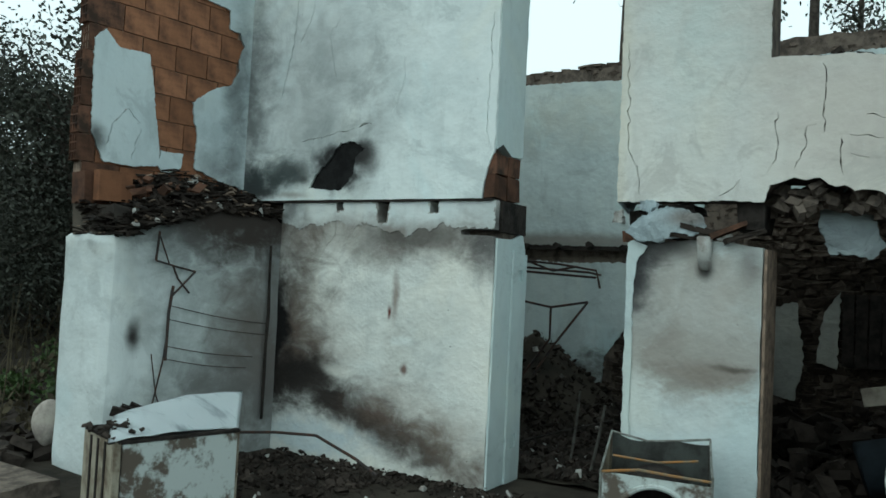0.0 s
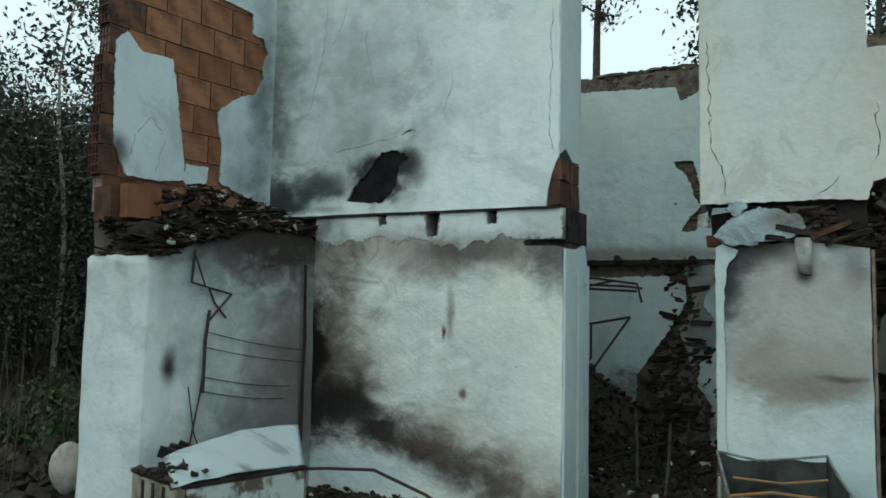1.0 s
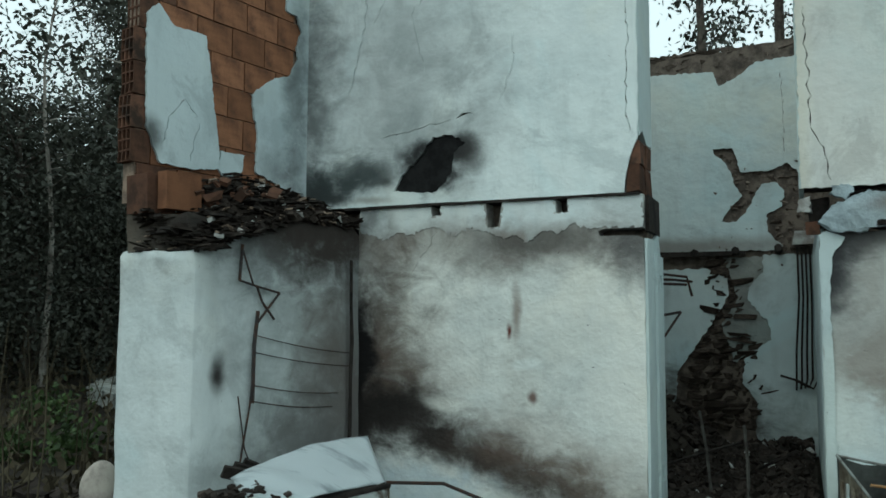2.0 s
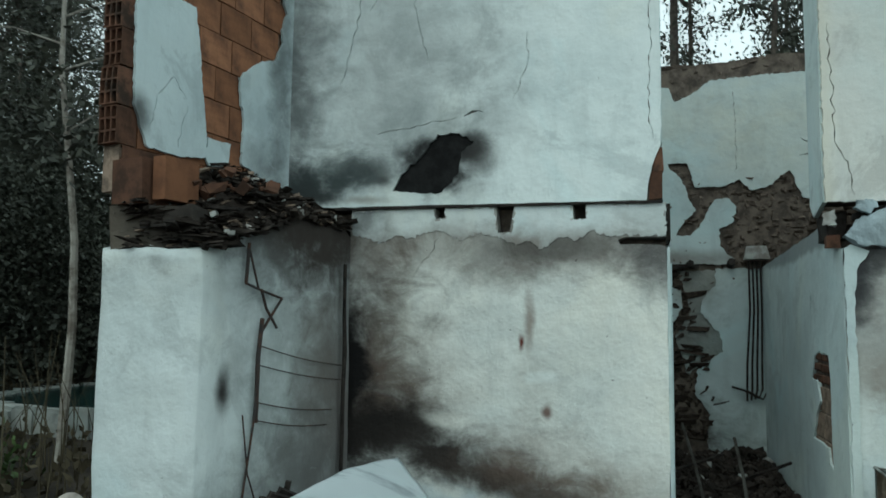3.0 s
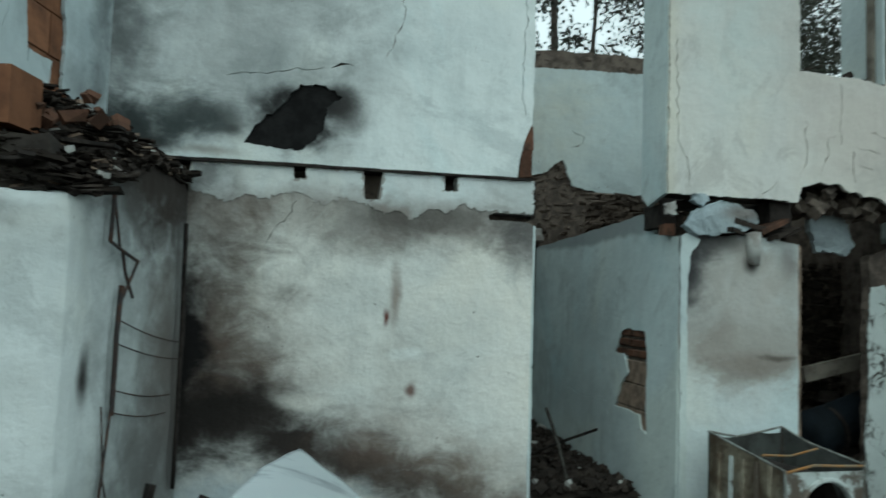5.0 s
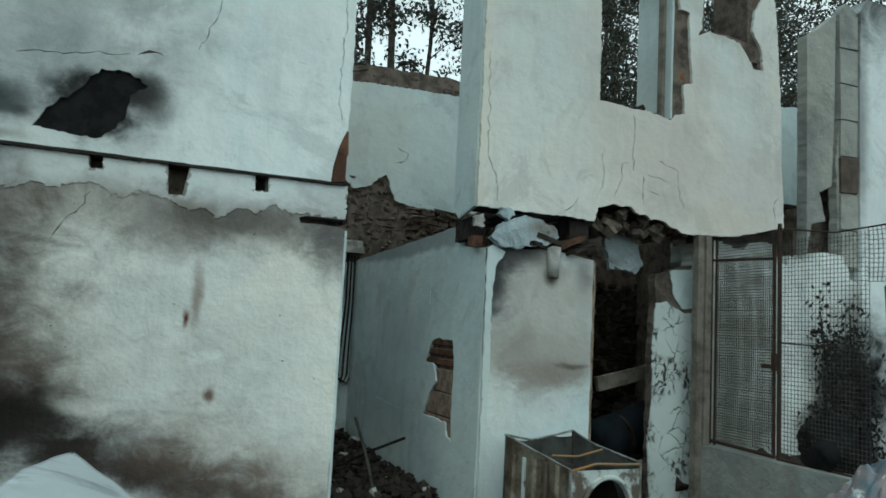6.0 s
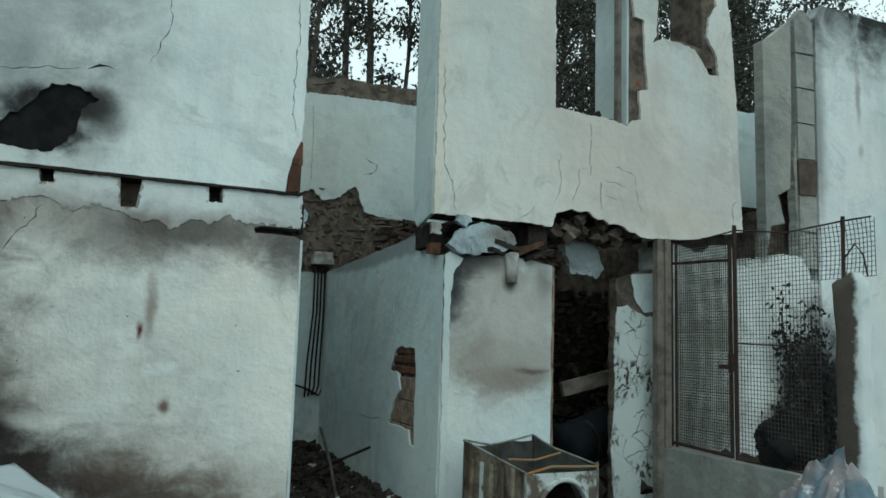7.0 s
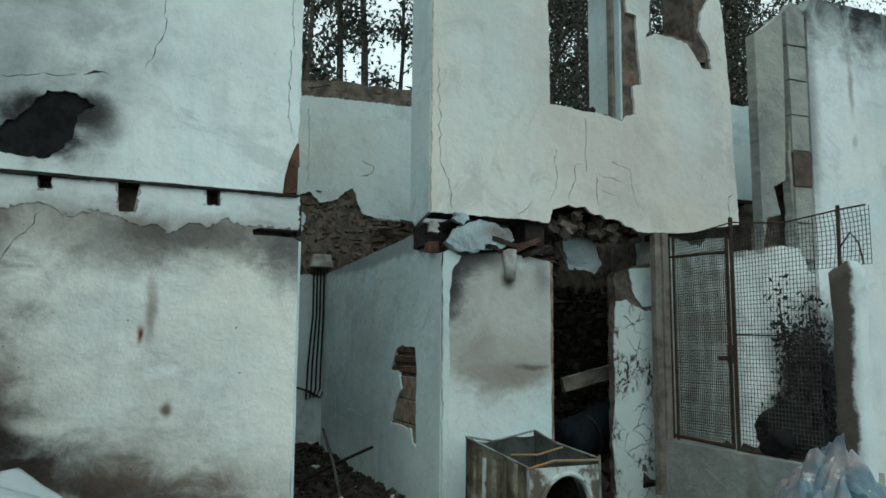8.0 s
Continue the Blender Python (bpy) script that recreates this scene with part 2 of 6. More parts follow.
M_BAY = plaster("plaster_bay", (0.71, 0.72, 0.68), (0.58, 0.565, 0.525), [
    ((-1.5, 5.16, 3.0), (0.14, FAR, 2.4), 0.2, 1.1, 0.5, (0.72, 0.69, 0.56)),
    ((0.5, 5.16, 2.9), (1.5, FAR, 0.6), 0.1, 1.2, 0.6, (0.52, 0.47, 0.445)),
    ((-0.9, 5.16, 3.6), (0.5, FAR, 1.0), 0.1, 1.2, 0.5, (0.6, 0.70, 0.68)),
    ((1.1, 5.16, 3.4), (0.4, FAR, 0.6), 0.1, 1.2, 0.35, (0.6, 0.69, 0.67)),
    ((1.0, 5.16, 2.4), (0.5, FAR, 0.18), 0.1, 1.2, 0.4, (0.55, 0.46, 0.36)),
    ((1.0, 5.16, 4.2), (0.3, FAR, 0.25), 0.1, 1.2, 0.4, GREY),
])
M_PANEL = plaster("plaster_panel", (0.66, 0.72, 0.71), (0.58, 0.62, 0.60), [
    ((-0.88, 5.16, 1.42), (0.75, FAR, 0.62), 0.72, 1.08, 0.85, (0.38, 0.36, 0.325)),
    ((-0.78, 5.16, 1.55), (0.32, FAR, 0.3), 0.1, 1.15, 0.6, (0.5, 0.475, 0.435)),
    ((-1.15, 5.16, 1.25), (0.3, FAR, 0.2), 0.1, 1.15, 0.5, (0.25, 0.22, 0.19)),
    ((-0.85, 5.16, 1.02), (0.6, FAR, 0.15), 0.2, 1.15, 0.6, (0.2, 0.16, 0.13)),
    ((-1.32, 5.16, 1.82), (0.27, FAR, 0.5), 0.3, 1.15, 1.0, (0.05, 0.05, 0.052)),
    ((-1.12, 5.16, 1.95), (0.34, FAR, 0.17), 0.2, 1.15, 0.85, (0.06, 0.058, 0.058)),
    ((-0.48, 5.16, 1.85), (0.14, FAR, 0.3), 0.1, 1.15, 0.6, (0.14, 0.13, 0.125)),
    ((-0.8, 5.16, 1.76), (0.08, FAR, 0.09), 0.1, 1.15, 0.85, (0.07, 0.065, 0.06)),
    ((-0.9, 5.16, 0.3), (0.8, FAR, 0.45), 0.5, 1.1, 0.6, (0.62, 0.72, 0.74)),
    ((-0.58, 5.16, 1.08), (0.2, FAR, 0.03), 0.1, 1.2, 0.8, (0.1, 0.085, 0.07)),
], rough_scale=0.8, bump=0.7)
M_ROOM = plaster("plaster_room", (0.60, 0.685, 0.68), (0.48, 0.555, 0.56), [
    ((-3.0, 9.0, 3.9), (2.5, 0.5, 0.6), 0.1, 1.2, 0.4, (0.66, 0.66, 0.55)),
    ((-1.3, 9.0, 3.6), (0.9, 0.5, 0.8), 0.1, 1.2, 0.4, (0.66, 0.66, 0.55)),
    ((-1.36, 7.0, 2.14), (0.5, 2.8, 0.15), 0.6, 1.0, 0.7, (0.2, 0.215, 0.22)),
    ((-3.5, 9.0, 2.2), (3.5, 0.5, 0.16), 0.2, 1.1, 0.7, BROWN),
    ((-4.5, 9.0, 0.2), (2.2, 0.5, 0.7), 0.2, 1.1, 0.8, SOOT),
    ((-3.0, 9.0, 0.2), (1.6, 0.5, 0.6), 0.5, 1.1, 0.9, (0.06, 0.052, 0.045)),
    ((-2.1, 9.0, 1.9), (0.4, 0.5, 0.35), 0.1, 1.1, 0.6, BROWN),
])
M_WING = plaster("plaster_white_wing", (0.75, 0.80, 0.80), (0.62, 0.68, 0.68), [
    ((3.6, 5.3, 5.05), (2.4, FAR, 0.8), 0.3, 1.15, 0.97, BLACK),
    ((2.85, 5.3, 0.8), (0.45, FAR, 1.1), 0.4, 1.1, 0.97, BLACK),
    ((2.75, 5.15, 3.6), (0.16, FAR, 1.4), 0.1, 1.15, 0.6, SOOT),
    ((3.35, 5.15, 4.0), (0.05, FAR, 0.4), 0.1, 1.2, 0.6, BROWN),
    ((3.35, 5.15, 3.4), (0.05, FAR, 0.1), 0.1, 1.2, 0.4, BROWN),
])
M_YARD = plaster("plaster_yard_wall", (0.72, 0.76, 0.74), (0.55, 0.59, 0.57), [
    ((2.7, 5.3, 0.8), (0.66, FAR, 1.05), 0.5, 1.1, 0.97, BLACK),
    ((2.75, 5.3, 1.75), (0.4, FAR, 0.35), 0.2, 1.1, 0.7, (0.12, 0.115, 0.1)),
    ((2.15, 5.3, 0.45), (0.3, FAR, 0.4), 0.2, 1.1, 0.9, SOOT),
    ((1.7, 5.3, 2.2), (0.5, FAR, 0.2), 0.1, 1.1, 0.5, SOOT),
    ((1.2, 5.3, 1.0), (0.62, FAR, 1.3), 0.6, 1.15, 0.88, (0.2, 0.205, 0.175)),
])
M_RENDER = plaster("cement_render", (0.36, 0.37, 0.34), (0.2, 0.21, 0.20), [((0.8, 4.2, 0.2), (FAR, 0.1, 0.5), 0.1, 1.1, 0.4, BROWN)], rough_scale=1.6, bump=0.9)


def two_tone(name, a, b, scale, bump=0.5, bump_scale=25.0, rough=0.92, metal=None, lo=0.38, hi=0.65, vary=0.0, random_by=None):
    n = Nodes(name, rough)
    n.bsdf.inputs["Specular IOR Level"].default_value = 0.12 if rough > 0.75 else 0.4
    col = n.mix(n.ramp(n.noise(scale, 6, 0.65), lo, hi), a, b)
    if vary:
        r = n.island() if random_by == "island" else n.random()
        col = n.mix(n.math("MULTIPLY", n.ramp(r, 0.0, 1.0), vary), col, tuple(c * 0.35 for c in a))
    return n.done(col, n.noise(bump_scale, 5, 0.65), bump, 0.01, metal=metal)


M_STONE = two_tone("schist_stone", (0.20, 0.16, 0.13), (0.075, 0.06, 0.05), 6, 0.7, 30, vary=0.75)
M_BRICKDARK = two_tone("sooty_shaded_terracotta", (0.17, 0.088, 0.058), (0.045, 0.032, 0.025), 6, 0.4, 50, vary=0.6)
M_STONEDARK = two_tone("sooty_shaded_stone", (0.085, 0.066, 0.053), (0.03, 0.025, 0.021), 5, 0.7, 30, vary=0.8)
M_CORE = two_tone("rubble_core", (0.17, 0.14, 0.115), (0.07, 0.058, 0.05), 8, 0.9, 18)
M_BRICK = two_tone("terracotta", (0.35, 0.165, 0.09), (0.12, 0.062, 0.042), 3.0, 0.45, 60, vary=0.6)
M_MORTAR = two_tone("mortar", (0.30, 0.225, 0.17), (0.15, 0.115, 0.09), 12, 0.6, 40)
M_RUBBLE = two_tone("rubble", (0.062, 0.05, 0.042), (0.016, 0.014, 0.012), 5, 0.7, 30, vary=0.85, random_by="island")
M_PALE = two_tone("plaster_rubble", (0.55, 0.56, 0.53), (0.25, 0.22, 0.2), 7, 0.6, 30, vary=0.5, random_by="island")
M_CHAR = two_tone("charred_wood", (0.04, 0.034, 0.03), (0.015, 0.013, 0.012), 9, 0.8, 22, rough=0.8)
M_WOOD = two_tone("weathered_wood", (0.24, 0.22, 0.185), (0.12, 0.105, 0.088), 5, 0.4, 30)
M_EARTH = two_tone("earth", (0.045, 0.038, 0.03), (0.018, 0.016, 0.013), 1.6, 0.8, 14, rough=0.97)
M_IRON = two_tone("burnt_iron", (0.05, 0.045, 0.045), (0.09, 0.05, 0.035), 14, 0.4, 60, rough=0.7, metal=0.5)
M_RUSTY = two_tone("rusty_iron", (0.075, 0.045, 0.035), (0.045, 0.036, 0.032), 18, 0.4, 70, rough=0.8, metal=0.3)
M_WIRE = two_tone("galvanised_wire", (0.075, 0.073, 0.065), (0.035, 0.031, 0.027), 9, 0.2, 80, rough=0.85, metal=0.0)
M_ENAMEL = two_tone("scorched_enamel", (0.5, 0.55, 0.53), (0.11, 0.09, 0.07), 5, 0.45, 40, rough=0.6, lo=0.44, hi=0.56)
M_ORANGE = two_tone("orange_rust", (0.3, 0.15, 0.05), (0.2, 0.17, 0.12), 10, 0.4, 60, rough=0.85)
M_CREAM = two_tone("scorched_cream", (0.34, 0.31, 0.24), (0.12, 0.09, 0.06), 6, 0.3, 40, rough=0.6)
M_STEEL = two_tone("heat_dulled_steel", (0.27, 0.29, 0.27), (0.12, 0.115, 0.1), 9, 0.3, 40, rough=0.6, metal=0.3)
M_GALV = two_tone("sooty_galvanised_sheet", (0.13, 0.14, 0.13), (0.06, 0.06, 0.055), 5, 0.3, 40, rough=0.65)
M_VOID = two_tone("black_char", (0.02, 0.02, 0.02), (0.011, 0.011, 0.011), 9, 0.8, 22, rough=1.0)
M_BLUE = two_tone("blue_plastic", (0.012, 0.017, 0.022), (0.007, 0.01, 0.012), 6, 0.3, 20, rough=0.8)
n = Nodes("flaking_paint", 0.9)
flake = n.node("ShaderNodeTexVoronoi", Scale=6.5)
flake.feature = "DISTANCE_TO_EDGE"
wobble = n.vec("ADD", n.coord, n.vec("MULTIPLY", n.node("ShaderNodeTexNoise", Scale=6.0, Detail=5.0).outputs["Color"], (0.16, 0.16, 0.16)).outputs[0]).outputs[0]
n.put(flake.inputs["Vector"], wobble)
lines = n.ramp(flake.outputs["Distance"], 0.008, 0.028, 1.0, 0.0)
chips = n.math("MULTIPLY", n.ramp(n.noise(19, 5, 0.7, squash=(1.6, 1.6, 0.8)), 0.515, 0.55), n.ramp(n.noise(2.6, 3), 0.48, 0.58))
lost = n.math("MAXIMUM", n.math("MULTIPLY", lines, n.ramp(n.noise(3.3, 3), 0.42, 0.55)), chips)
M_FLAKE = n.done(n.mix(lost, n.mix(n.noise(2.2, 5), (0.48, 0.56, 0.55), (0.68, 0.73, 0.7)), (0.06, 0.055, 0.048)), n.math("ADD", n.math("MULTIPLY", lost, -1.0), n.math("MULTIPLY", n.noise(7, 5), 0.8)), 0.8, 0.02)
M_BARK = two_tone("bark", (0.11, 0.095, 0.08), (0.05, 0.042, 0.036), 9, 0.6, 20)
M_BIRCH = two_tone("pale_bark", (0.36, 0.34, 0.30), (0.15, 0.13, 0.11), 6, 0.4, 20)
M_LEAF = two_tone("dark_leaves", (0.068, 0.072, 0.052), (0.034, 0.04, 0.03), 2, 0.0, 5, rough=0.7, vary=0.5, random_by="island")
M_GREEN = two_tone("fresh_leaves", (0.06, 0.10, 0.025), (0.025, 0.045, 0.014), 3, 0.0, 5, rough=0.7)
M_DRY = two_tone("dry_stalks", (0.10, 0.085, 0.055), (0.045, 0.038, 0.025), 3, 0.0, 5, vary=0.5, random_by="island")
n = Nodes("crumpled_film", 0.3)
film_col = n.mix(n.ramp(n.noise(4.5, 4, 0.6), 0.4, 0.62), (0.10, 0.16, 0.2), (0.24, 0.2, 0.2))
film_col = n.mix(n.ramp(n.noise(9, 3, 0.6), 0.58, 0.66), film_col, (0.5, 0.56, 0.58))
M_FILM = n.done(film_col, n.noise(16, 4, 0.6), 0.5, 0.02)
n = Nodes("warped_white_sheet", 0.35)
sheet_col = n.mix(n.ramp(n.noise(2.5, 5, 0.6, squash=(1, 4, 1)), 0.5, 0.7), (0.74, 0.80, 0.82), (0.4, 0.45, 0.48))
M_SHEET = n.done(sheet_col, n.noise(8, 4), 0.3, 0.01)


# ---- mesh helpers ----
def bm_object(name, bm, material, parent=None, label=""):
    bmesh.ops.recalc_face_normals(bm, faces=bm.faces)
    me = bpy.data.meshes.new(name)
    bm.to_mesh(me)
    bm.free()
    me.materials.append(material)
    ob = new(name, me)
    if parent:
        ob.parent = parent
    return tagged(ob, label)


part = bm_object


def jag(points, step=0.06, amp=0.012, seed=0, closed=True):
    """A ragged version of a polyline in (u, v)."""
    rnd = random.Random(seed)
    out = []
    count = len(points)
    for a in range(count if closed else count - 1):
        p, q = Vector(points[a]), Vector(points[(a + 1) % count])
        cuts = max(1, int((q - p).length / step))
        for c in range(cuts):
            w = p.lerp(q, c / cuts)
            if c:
                w += Vector((rnd.uniform(-amp, amp), rnd.uniform(-amp, amp)))
            out.append(tuple(w))
    if not closed:
        out.append(tuple(points[-1]))
    return out


def slab(outer, holes, depth, origin, along, back):
    """A wall of that depth: (u, v) outline with holes, u along the wall, v up."""
    bm = bmesh.new()
    o, a, b = Vector(origin), Vector(along).normalized(), Vector(back).normalized()
    edges = []
    for loop in (outer, *holes):
        vs = [bm.verts.new(o + a * u + Vector((0, 0, v))) for u, v in loop]
        edges += [bm.edges.new((vs[k], vs[(k + 1) % len(vs)])) for k in range(len(vs))]
    bmesh.ops.triangle_fill(bm, use_beauty=True, use_dissolve=False, edges=edges)
    made = bmesh.ops.extrude_face_region(bm, geom=bm.faces[:])
    bmesh.ops.translate(bm, vec=b * depth, verts=[g for g in made["geom"] if isinstance(g, bmesh.types.BMVert)])
    return bm


def box(bm, lo, hi):
    m = Matrix.Translation([(p + q) / 2 for p, q in zip(lo, hi)]) @ Matrix.Diagonal([q - p for p, q in zip(lo, hi)] + [1])
    return bmesh.ops.create_cube(bm, size=1, matrix=m)["verts"]


def facade(outer, holes, depth, y):
    return slab(outer, holes, depth, (0, y, 0), (1, 0, 0), (0, 1, 0))



def tube(bm, path, radius, sides=7, taper=None):
    """A round bar along a path."""
    pts = [Vector(p) for p in path]
    rings = []
    for k, p in enumerate(pts):
        d = (pts[min(k + 1, len(pts) - 1)] - pts[max(k - 1, 0)]).normalized()
        side = d.cross(Vector((0.31, 0.52, 0.8))).normalized()
        up = d.cross(side)
        r = radius if taper is None else radius + (taper - radius) * k / (len(pts) - 1)
        rings.append([bm.verts.new(p + (side * math.cos(a) + up * math.sin(a)) * r) for a in (2 * math.pi * q / sides for q in range(sides))])
    for r0, r1 in zip(rings, rings[1:]):
        for q in range(sides):
            bm.faces.new((r0[q], r0[(q + 1) % sides], r1[(q + 1) % sides], r1[q]))
    bm.faces.new(rings[0][::-1])
    bm.faces.new(rings[-1])
    return bm


def chunk(bm, centre, size, rnd, tilt=1.0):
    """A broken lump: a jittered, turned box."""
    m = Matrix.Translation(centre) @ Euler([rnd.uniform(-tilt, tilt), rnd.uniform(-tilt, tilt), rnd.uniform(0, 6.28)]).to_matrix().to_4x4()
    vs = []
    for c in ((-1, -1, -1), (1, -1, -1), (1, 1, -1), (-1, 1, -1), (-1, -1, 1), (1, -1, 1), (1, 1, 1), (-1, 1, 1)):
        vs.append(bm.verts.new(m @ Vector([c[k] * size[k] * rnd.uniform(0.28, 0.55) for k in range(3)])))
    for q in ((3, 2, 1, 0), (4, 5, 6, 7), (0, 1, 5, 4), (1, 2, 6, 5), (2, 3, 7, 6), (3, 0, 4, 7)):
        bm.faces.new([vs[k] for k in q])


def inside(p, loop):
    hit = False
    for (x0, y0), (x1, y1) in zip(loop, loop[1:] + loop[:1]):
        if (y0 > p[1]) != (y1 > p[1]) and p[0] < x0 + (p[1] - y0) * (x1 - x0) / (y1 - y0):
            hit = not hit
    return hit


def crack(points, width, seed):
    """The outline of a crack along points: a thin ragged slot with pointed ends."""
    line = jag(points, 0.04, 0.014, seed, closed=False)
    a, b = [], []
    for k, (u, v) in enumerate(line):
        p, q = line[max(k - 1, 0)], line[min(k + 1, len(line) - 1)]
        d = Vector((q[0] - p[0], q[1] - p[1])).normalized()
        w = 0.0012 if k in (0, len(line) - 1) else width * (0.6 + 0.4 * math.sin(k * 2.3 + seed))
        a.append((u - d.y * w, v + d.x * w))
        b.append((u + d.y * w, v - d.x * w))
    return a + b[::-1]


def ragged_grid(nx, ny, shape):
    """A sheet of nx by ny quads; shape(s, t) gives the place."""
    bm = bmesh.new()
    vs = [[bm.verts.new(shape(i / nx, j / ny)) for i in range(nx + 1)] for j in range(ny + 1)]
    for j in range(ny):
        for i in range(nx):
            bm.faces.new((vs[j][i], vs[j][i + 1], vs[j + 1][i + 1], vs[j + 1][i]))
    return bm


def thicken(bm, depth):
    bmesh.ops.solidify(bm, geom=bm.faces[:], thickness=depth)
    return bm


def smooth(ob):
    for p in ob.data.polygons:
        p.use_smooth = True
    return ob


def rub(bm, amp, scale, seed=0.0):
    """Pushes the vertices about by noise, for hand-made unevenness."""
    for v in bm.verts:
        v.co += noise.noise_vector(v.co * scale + Vector((seed, seed, seed))) * amp
    return bm


def structure(ob, label, category="wall"):
    return tagged(ob, label, category, kind="structure")


# ---- ground ----
def lie(x, y):
    """The height of the land: level by the house, a bank at the back and to the west."""
    back = max(0.0, y - 12) * 0.17
    west = max(0.0, -9 - x) * 0.10
    return -0.12 + min(9.0, back + west) + 0.05 * noise.noise(Vector((x * 0.6, y * 0.6, 0)))


xs = sorted(set([-900, -300, -120, -60, 60, 120, 300, 900] + [a * 1.5 for a in range(-30, 31)]))
ys = sorted(set([-900, -300, -60, 70, 120, 300, 900] + [a * 1.5 for a in range(-12, 41)]))
bm = bmesh.new()
grid = [[bm.verts.new((x, y, lie(x, y))) for x in xs] for y in ys]
for r0, r1 in zip(grid, grid[1:]):
    for k in range(len(xs) - 1):
        bm.faces.new((r0[k], r0[k + 1], r1[k + 1], r1[k]))
structure(smooth(bm_object("ground", bm, M_EARTH)), "dark bare earth with ash rising to a wooded bank", "ground")

# ---- the left room: lower wall, band of sockets, upper wall ----
Y0 = 5.14
NOTCH = [(-2.5, -0.25), (-2.5, 1.97), (-2.54, 1.99), (-2.82, 1.995), (-2.83, 2.03), (-2.78, 2.05), (-2.5, 2.045), (-2.5, 2.29),
         (-3.06, 2.29), (-3.055, 2.185), (-3.145, 2.18), (-3.15, 2.29), (-3.58, 2.29), (-3.61, 2.1), (-3.7, 2.095), (-3.715, 2.29),
         (-4.11, 2.29), (-4.105, 2.215), (-4.185, 2.21), (-4.19, 2.29), (-4.86, 2.29), (-4.87, 2.14), (-5.42, 2.14), (-5.42, -0.25)]
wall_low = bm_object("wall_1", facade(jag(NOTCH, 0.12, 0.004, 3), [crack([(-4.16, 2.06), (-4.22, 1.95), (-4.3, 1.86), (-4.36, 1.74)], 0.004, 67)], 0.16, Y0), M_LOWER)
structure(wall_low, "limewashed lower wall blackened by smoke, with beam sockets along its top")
part("core", facade([(-5.42, -0.25), (-2.5, -0.25), (-2.5, 2.29), (-5.42, 2.29)], [], 0.4, Y0 + 0.162), M_CORE, wall_low, "dark rubble core of the wall")
band = [(-2.505, 2.055), (-2.505, 2.285), (-3.05, 2.285), (-3.045, 2.19), (-3.155, 2.17), (-3.16, 2.285), (-3.57, 2.285), (-3.6, 2.09), (-3.7, 2.085), (-3.725, 2.285),
        (-4.1, 2.285), (-4.1, 2.205), (-4.19, 2.2), (-4.2, 2.285), (-4.85, 2.285), (-4.85, 2.1), (-4.74, 2.08), (-4.62, 2.03), (-4.5, 2.09), (-4.36, 2.07), (-4.24, 2.12), (-4.1, 2.1), (-3.98, 2.04), (-3.86, 2.1), (-3.7, 2.07), (-3.56, 2.0), (-3.46, 2.03), (-3.38, 1.97), (-3.26, 2.05), (-3.12, 2.03), (-3.02, 2.1), (-2.9, 2.06)]
part("plaster_band", facade(jag(band, 0.016, 0.015, 5), [], 0.005, Y0 - 0.007), M_BAND, wall_low, "clean strip of white plaster with a torn edge")
# pale jamb of the doorway
part("jamb", slab(jag([(0.0, -0.25), (0.57, -0.25), (0.57, 1.9), (0.5, 2.05), (0.3, 1.98), (0.02, 1.97)], 0.1, 0.006, 9), [], 0.02, (-2.498, Y0 + 0.002, 0), (0, 1, 0), (1, 0, 0)), M_ROOM, wall_low, "pale blue painted jamb")

bm = bmesh.new()
box(bm, (-2.499, Y0 + 0.07, 2.03), (-2.47, Y0 + 0.555, 2.29))
part("charred_end", rub(bm, 0.015, 6), M_CHAR, wall_low, "charred beam end in the wall")
part("door_strip", slab(jag([(0.30, -0.25), (0.57, -0.25), (0.57, 1.86), (0.30, 1.88)], 0.1, 0.006, 8), [[(0.4, 1.62), (0.5, 1.62), (0.5, 1.72), (0.4, 1.72)], [(0.36, 0.18), (0.48, 0.18), (0.48, 0.3), (0.36, 0.3)]], 0.02, (-2.477, Y0 + 0.004, 0), (0, 1, 0), (1, 0, 0)), M_ROOM, wall_low, "stepped strip of the pale door jamb")

Y1 = 5.12
cracks = [crack([(-4.79, 4.32), (-4.83, 3.85), (-4.9, 3.55), (-4.98, 3.28)], 0.005, 1), crack([(-4.56, 4.35), (-4.62, 4.1), (-4.74, 3.89)], 0.004, 2),
          crack([(-4.22, 4.09), (-4.38, 3.91), (-4.25, 3.42)], 0.003, 3), crack([(-3.48, 3.62), (-3.48, 3.36), (-3.59, 3.09)], 0.004, 4),
          crack([(-4.66, 2.88), (-4.24, 2.95), (-4.01, 2.99)], 0.004, 5), crack([(-3.97, 2.985), (-3.9, 3.02), (-3.81, 3.01)], 0.011, 6),
          crack([(-2.585, 3.9), (-2.6, 3.22), (-2.61, 2.91), (-2.58, 2.75)], 0.005, 7), crack([(-2.92, 3.13), (-2.86, 3.12)], 0.008, 8),
          crack([(-4.76, 4.9), (-4.74, 4.6), (-4.7, 4.4)], 0.004, 9)]
skin = [(-5.42, 2.315), (-2.63, 2.305), (-2.62, 2.42), (-2.59, 2.55), (-2.53, 2.70), (-2.52, 3.2), (-2.53, 3.9), (-2.515, 4.5), (-2.52, 5.6), (-5.42, 5.6)]
BURNT = [(-4.53, 2.43), (-4.46, 2.56), (-4.28, 2.71), (-4.17, 2.86), (-4.0, 2.86), (-3.88, 2.79), (-3.985, 2.71), (-4.01, 2.54), (-4.13, 2.41), (-4.25, 2.40), (-4.4, 2.42)]
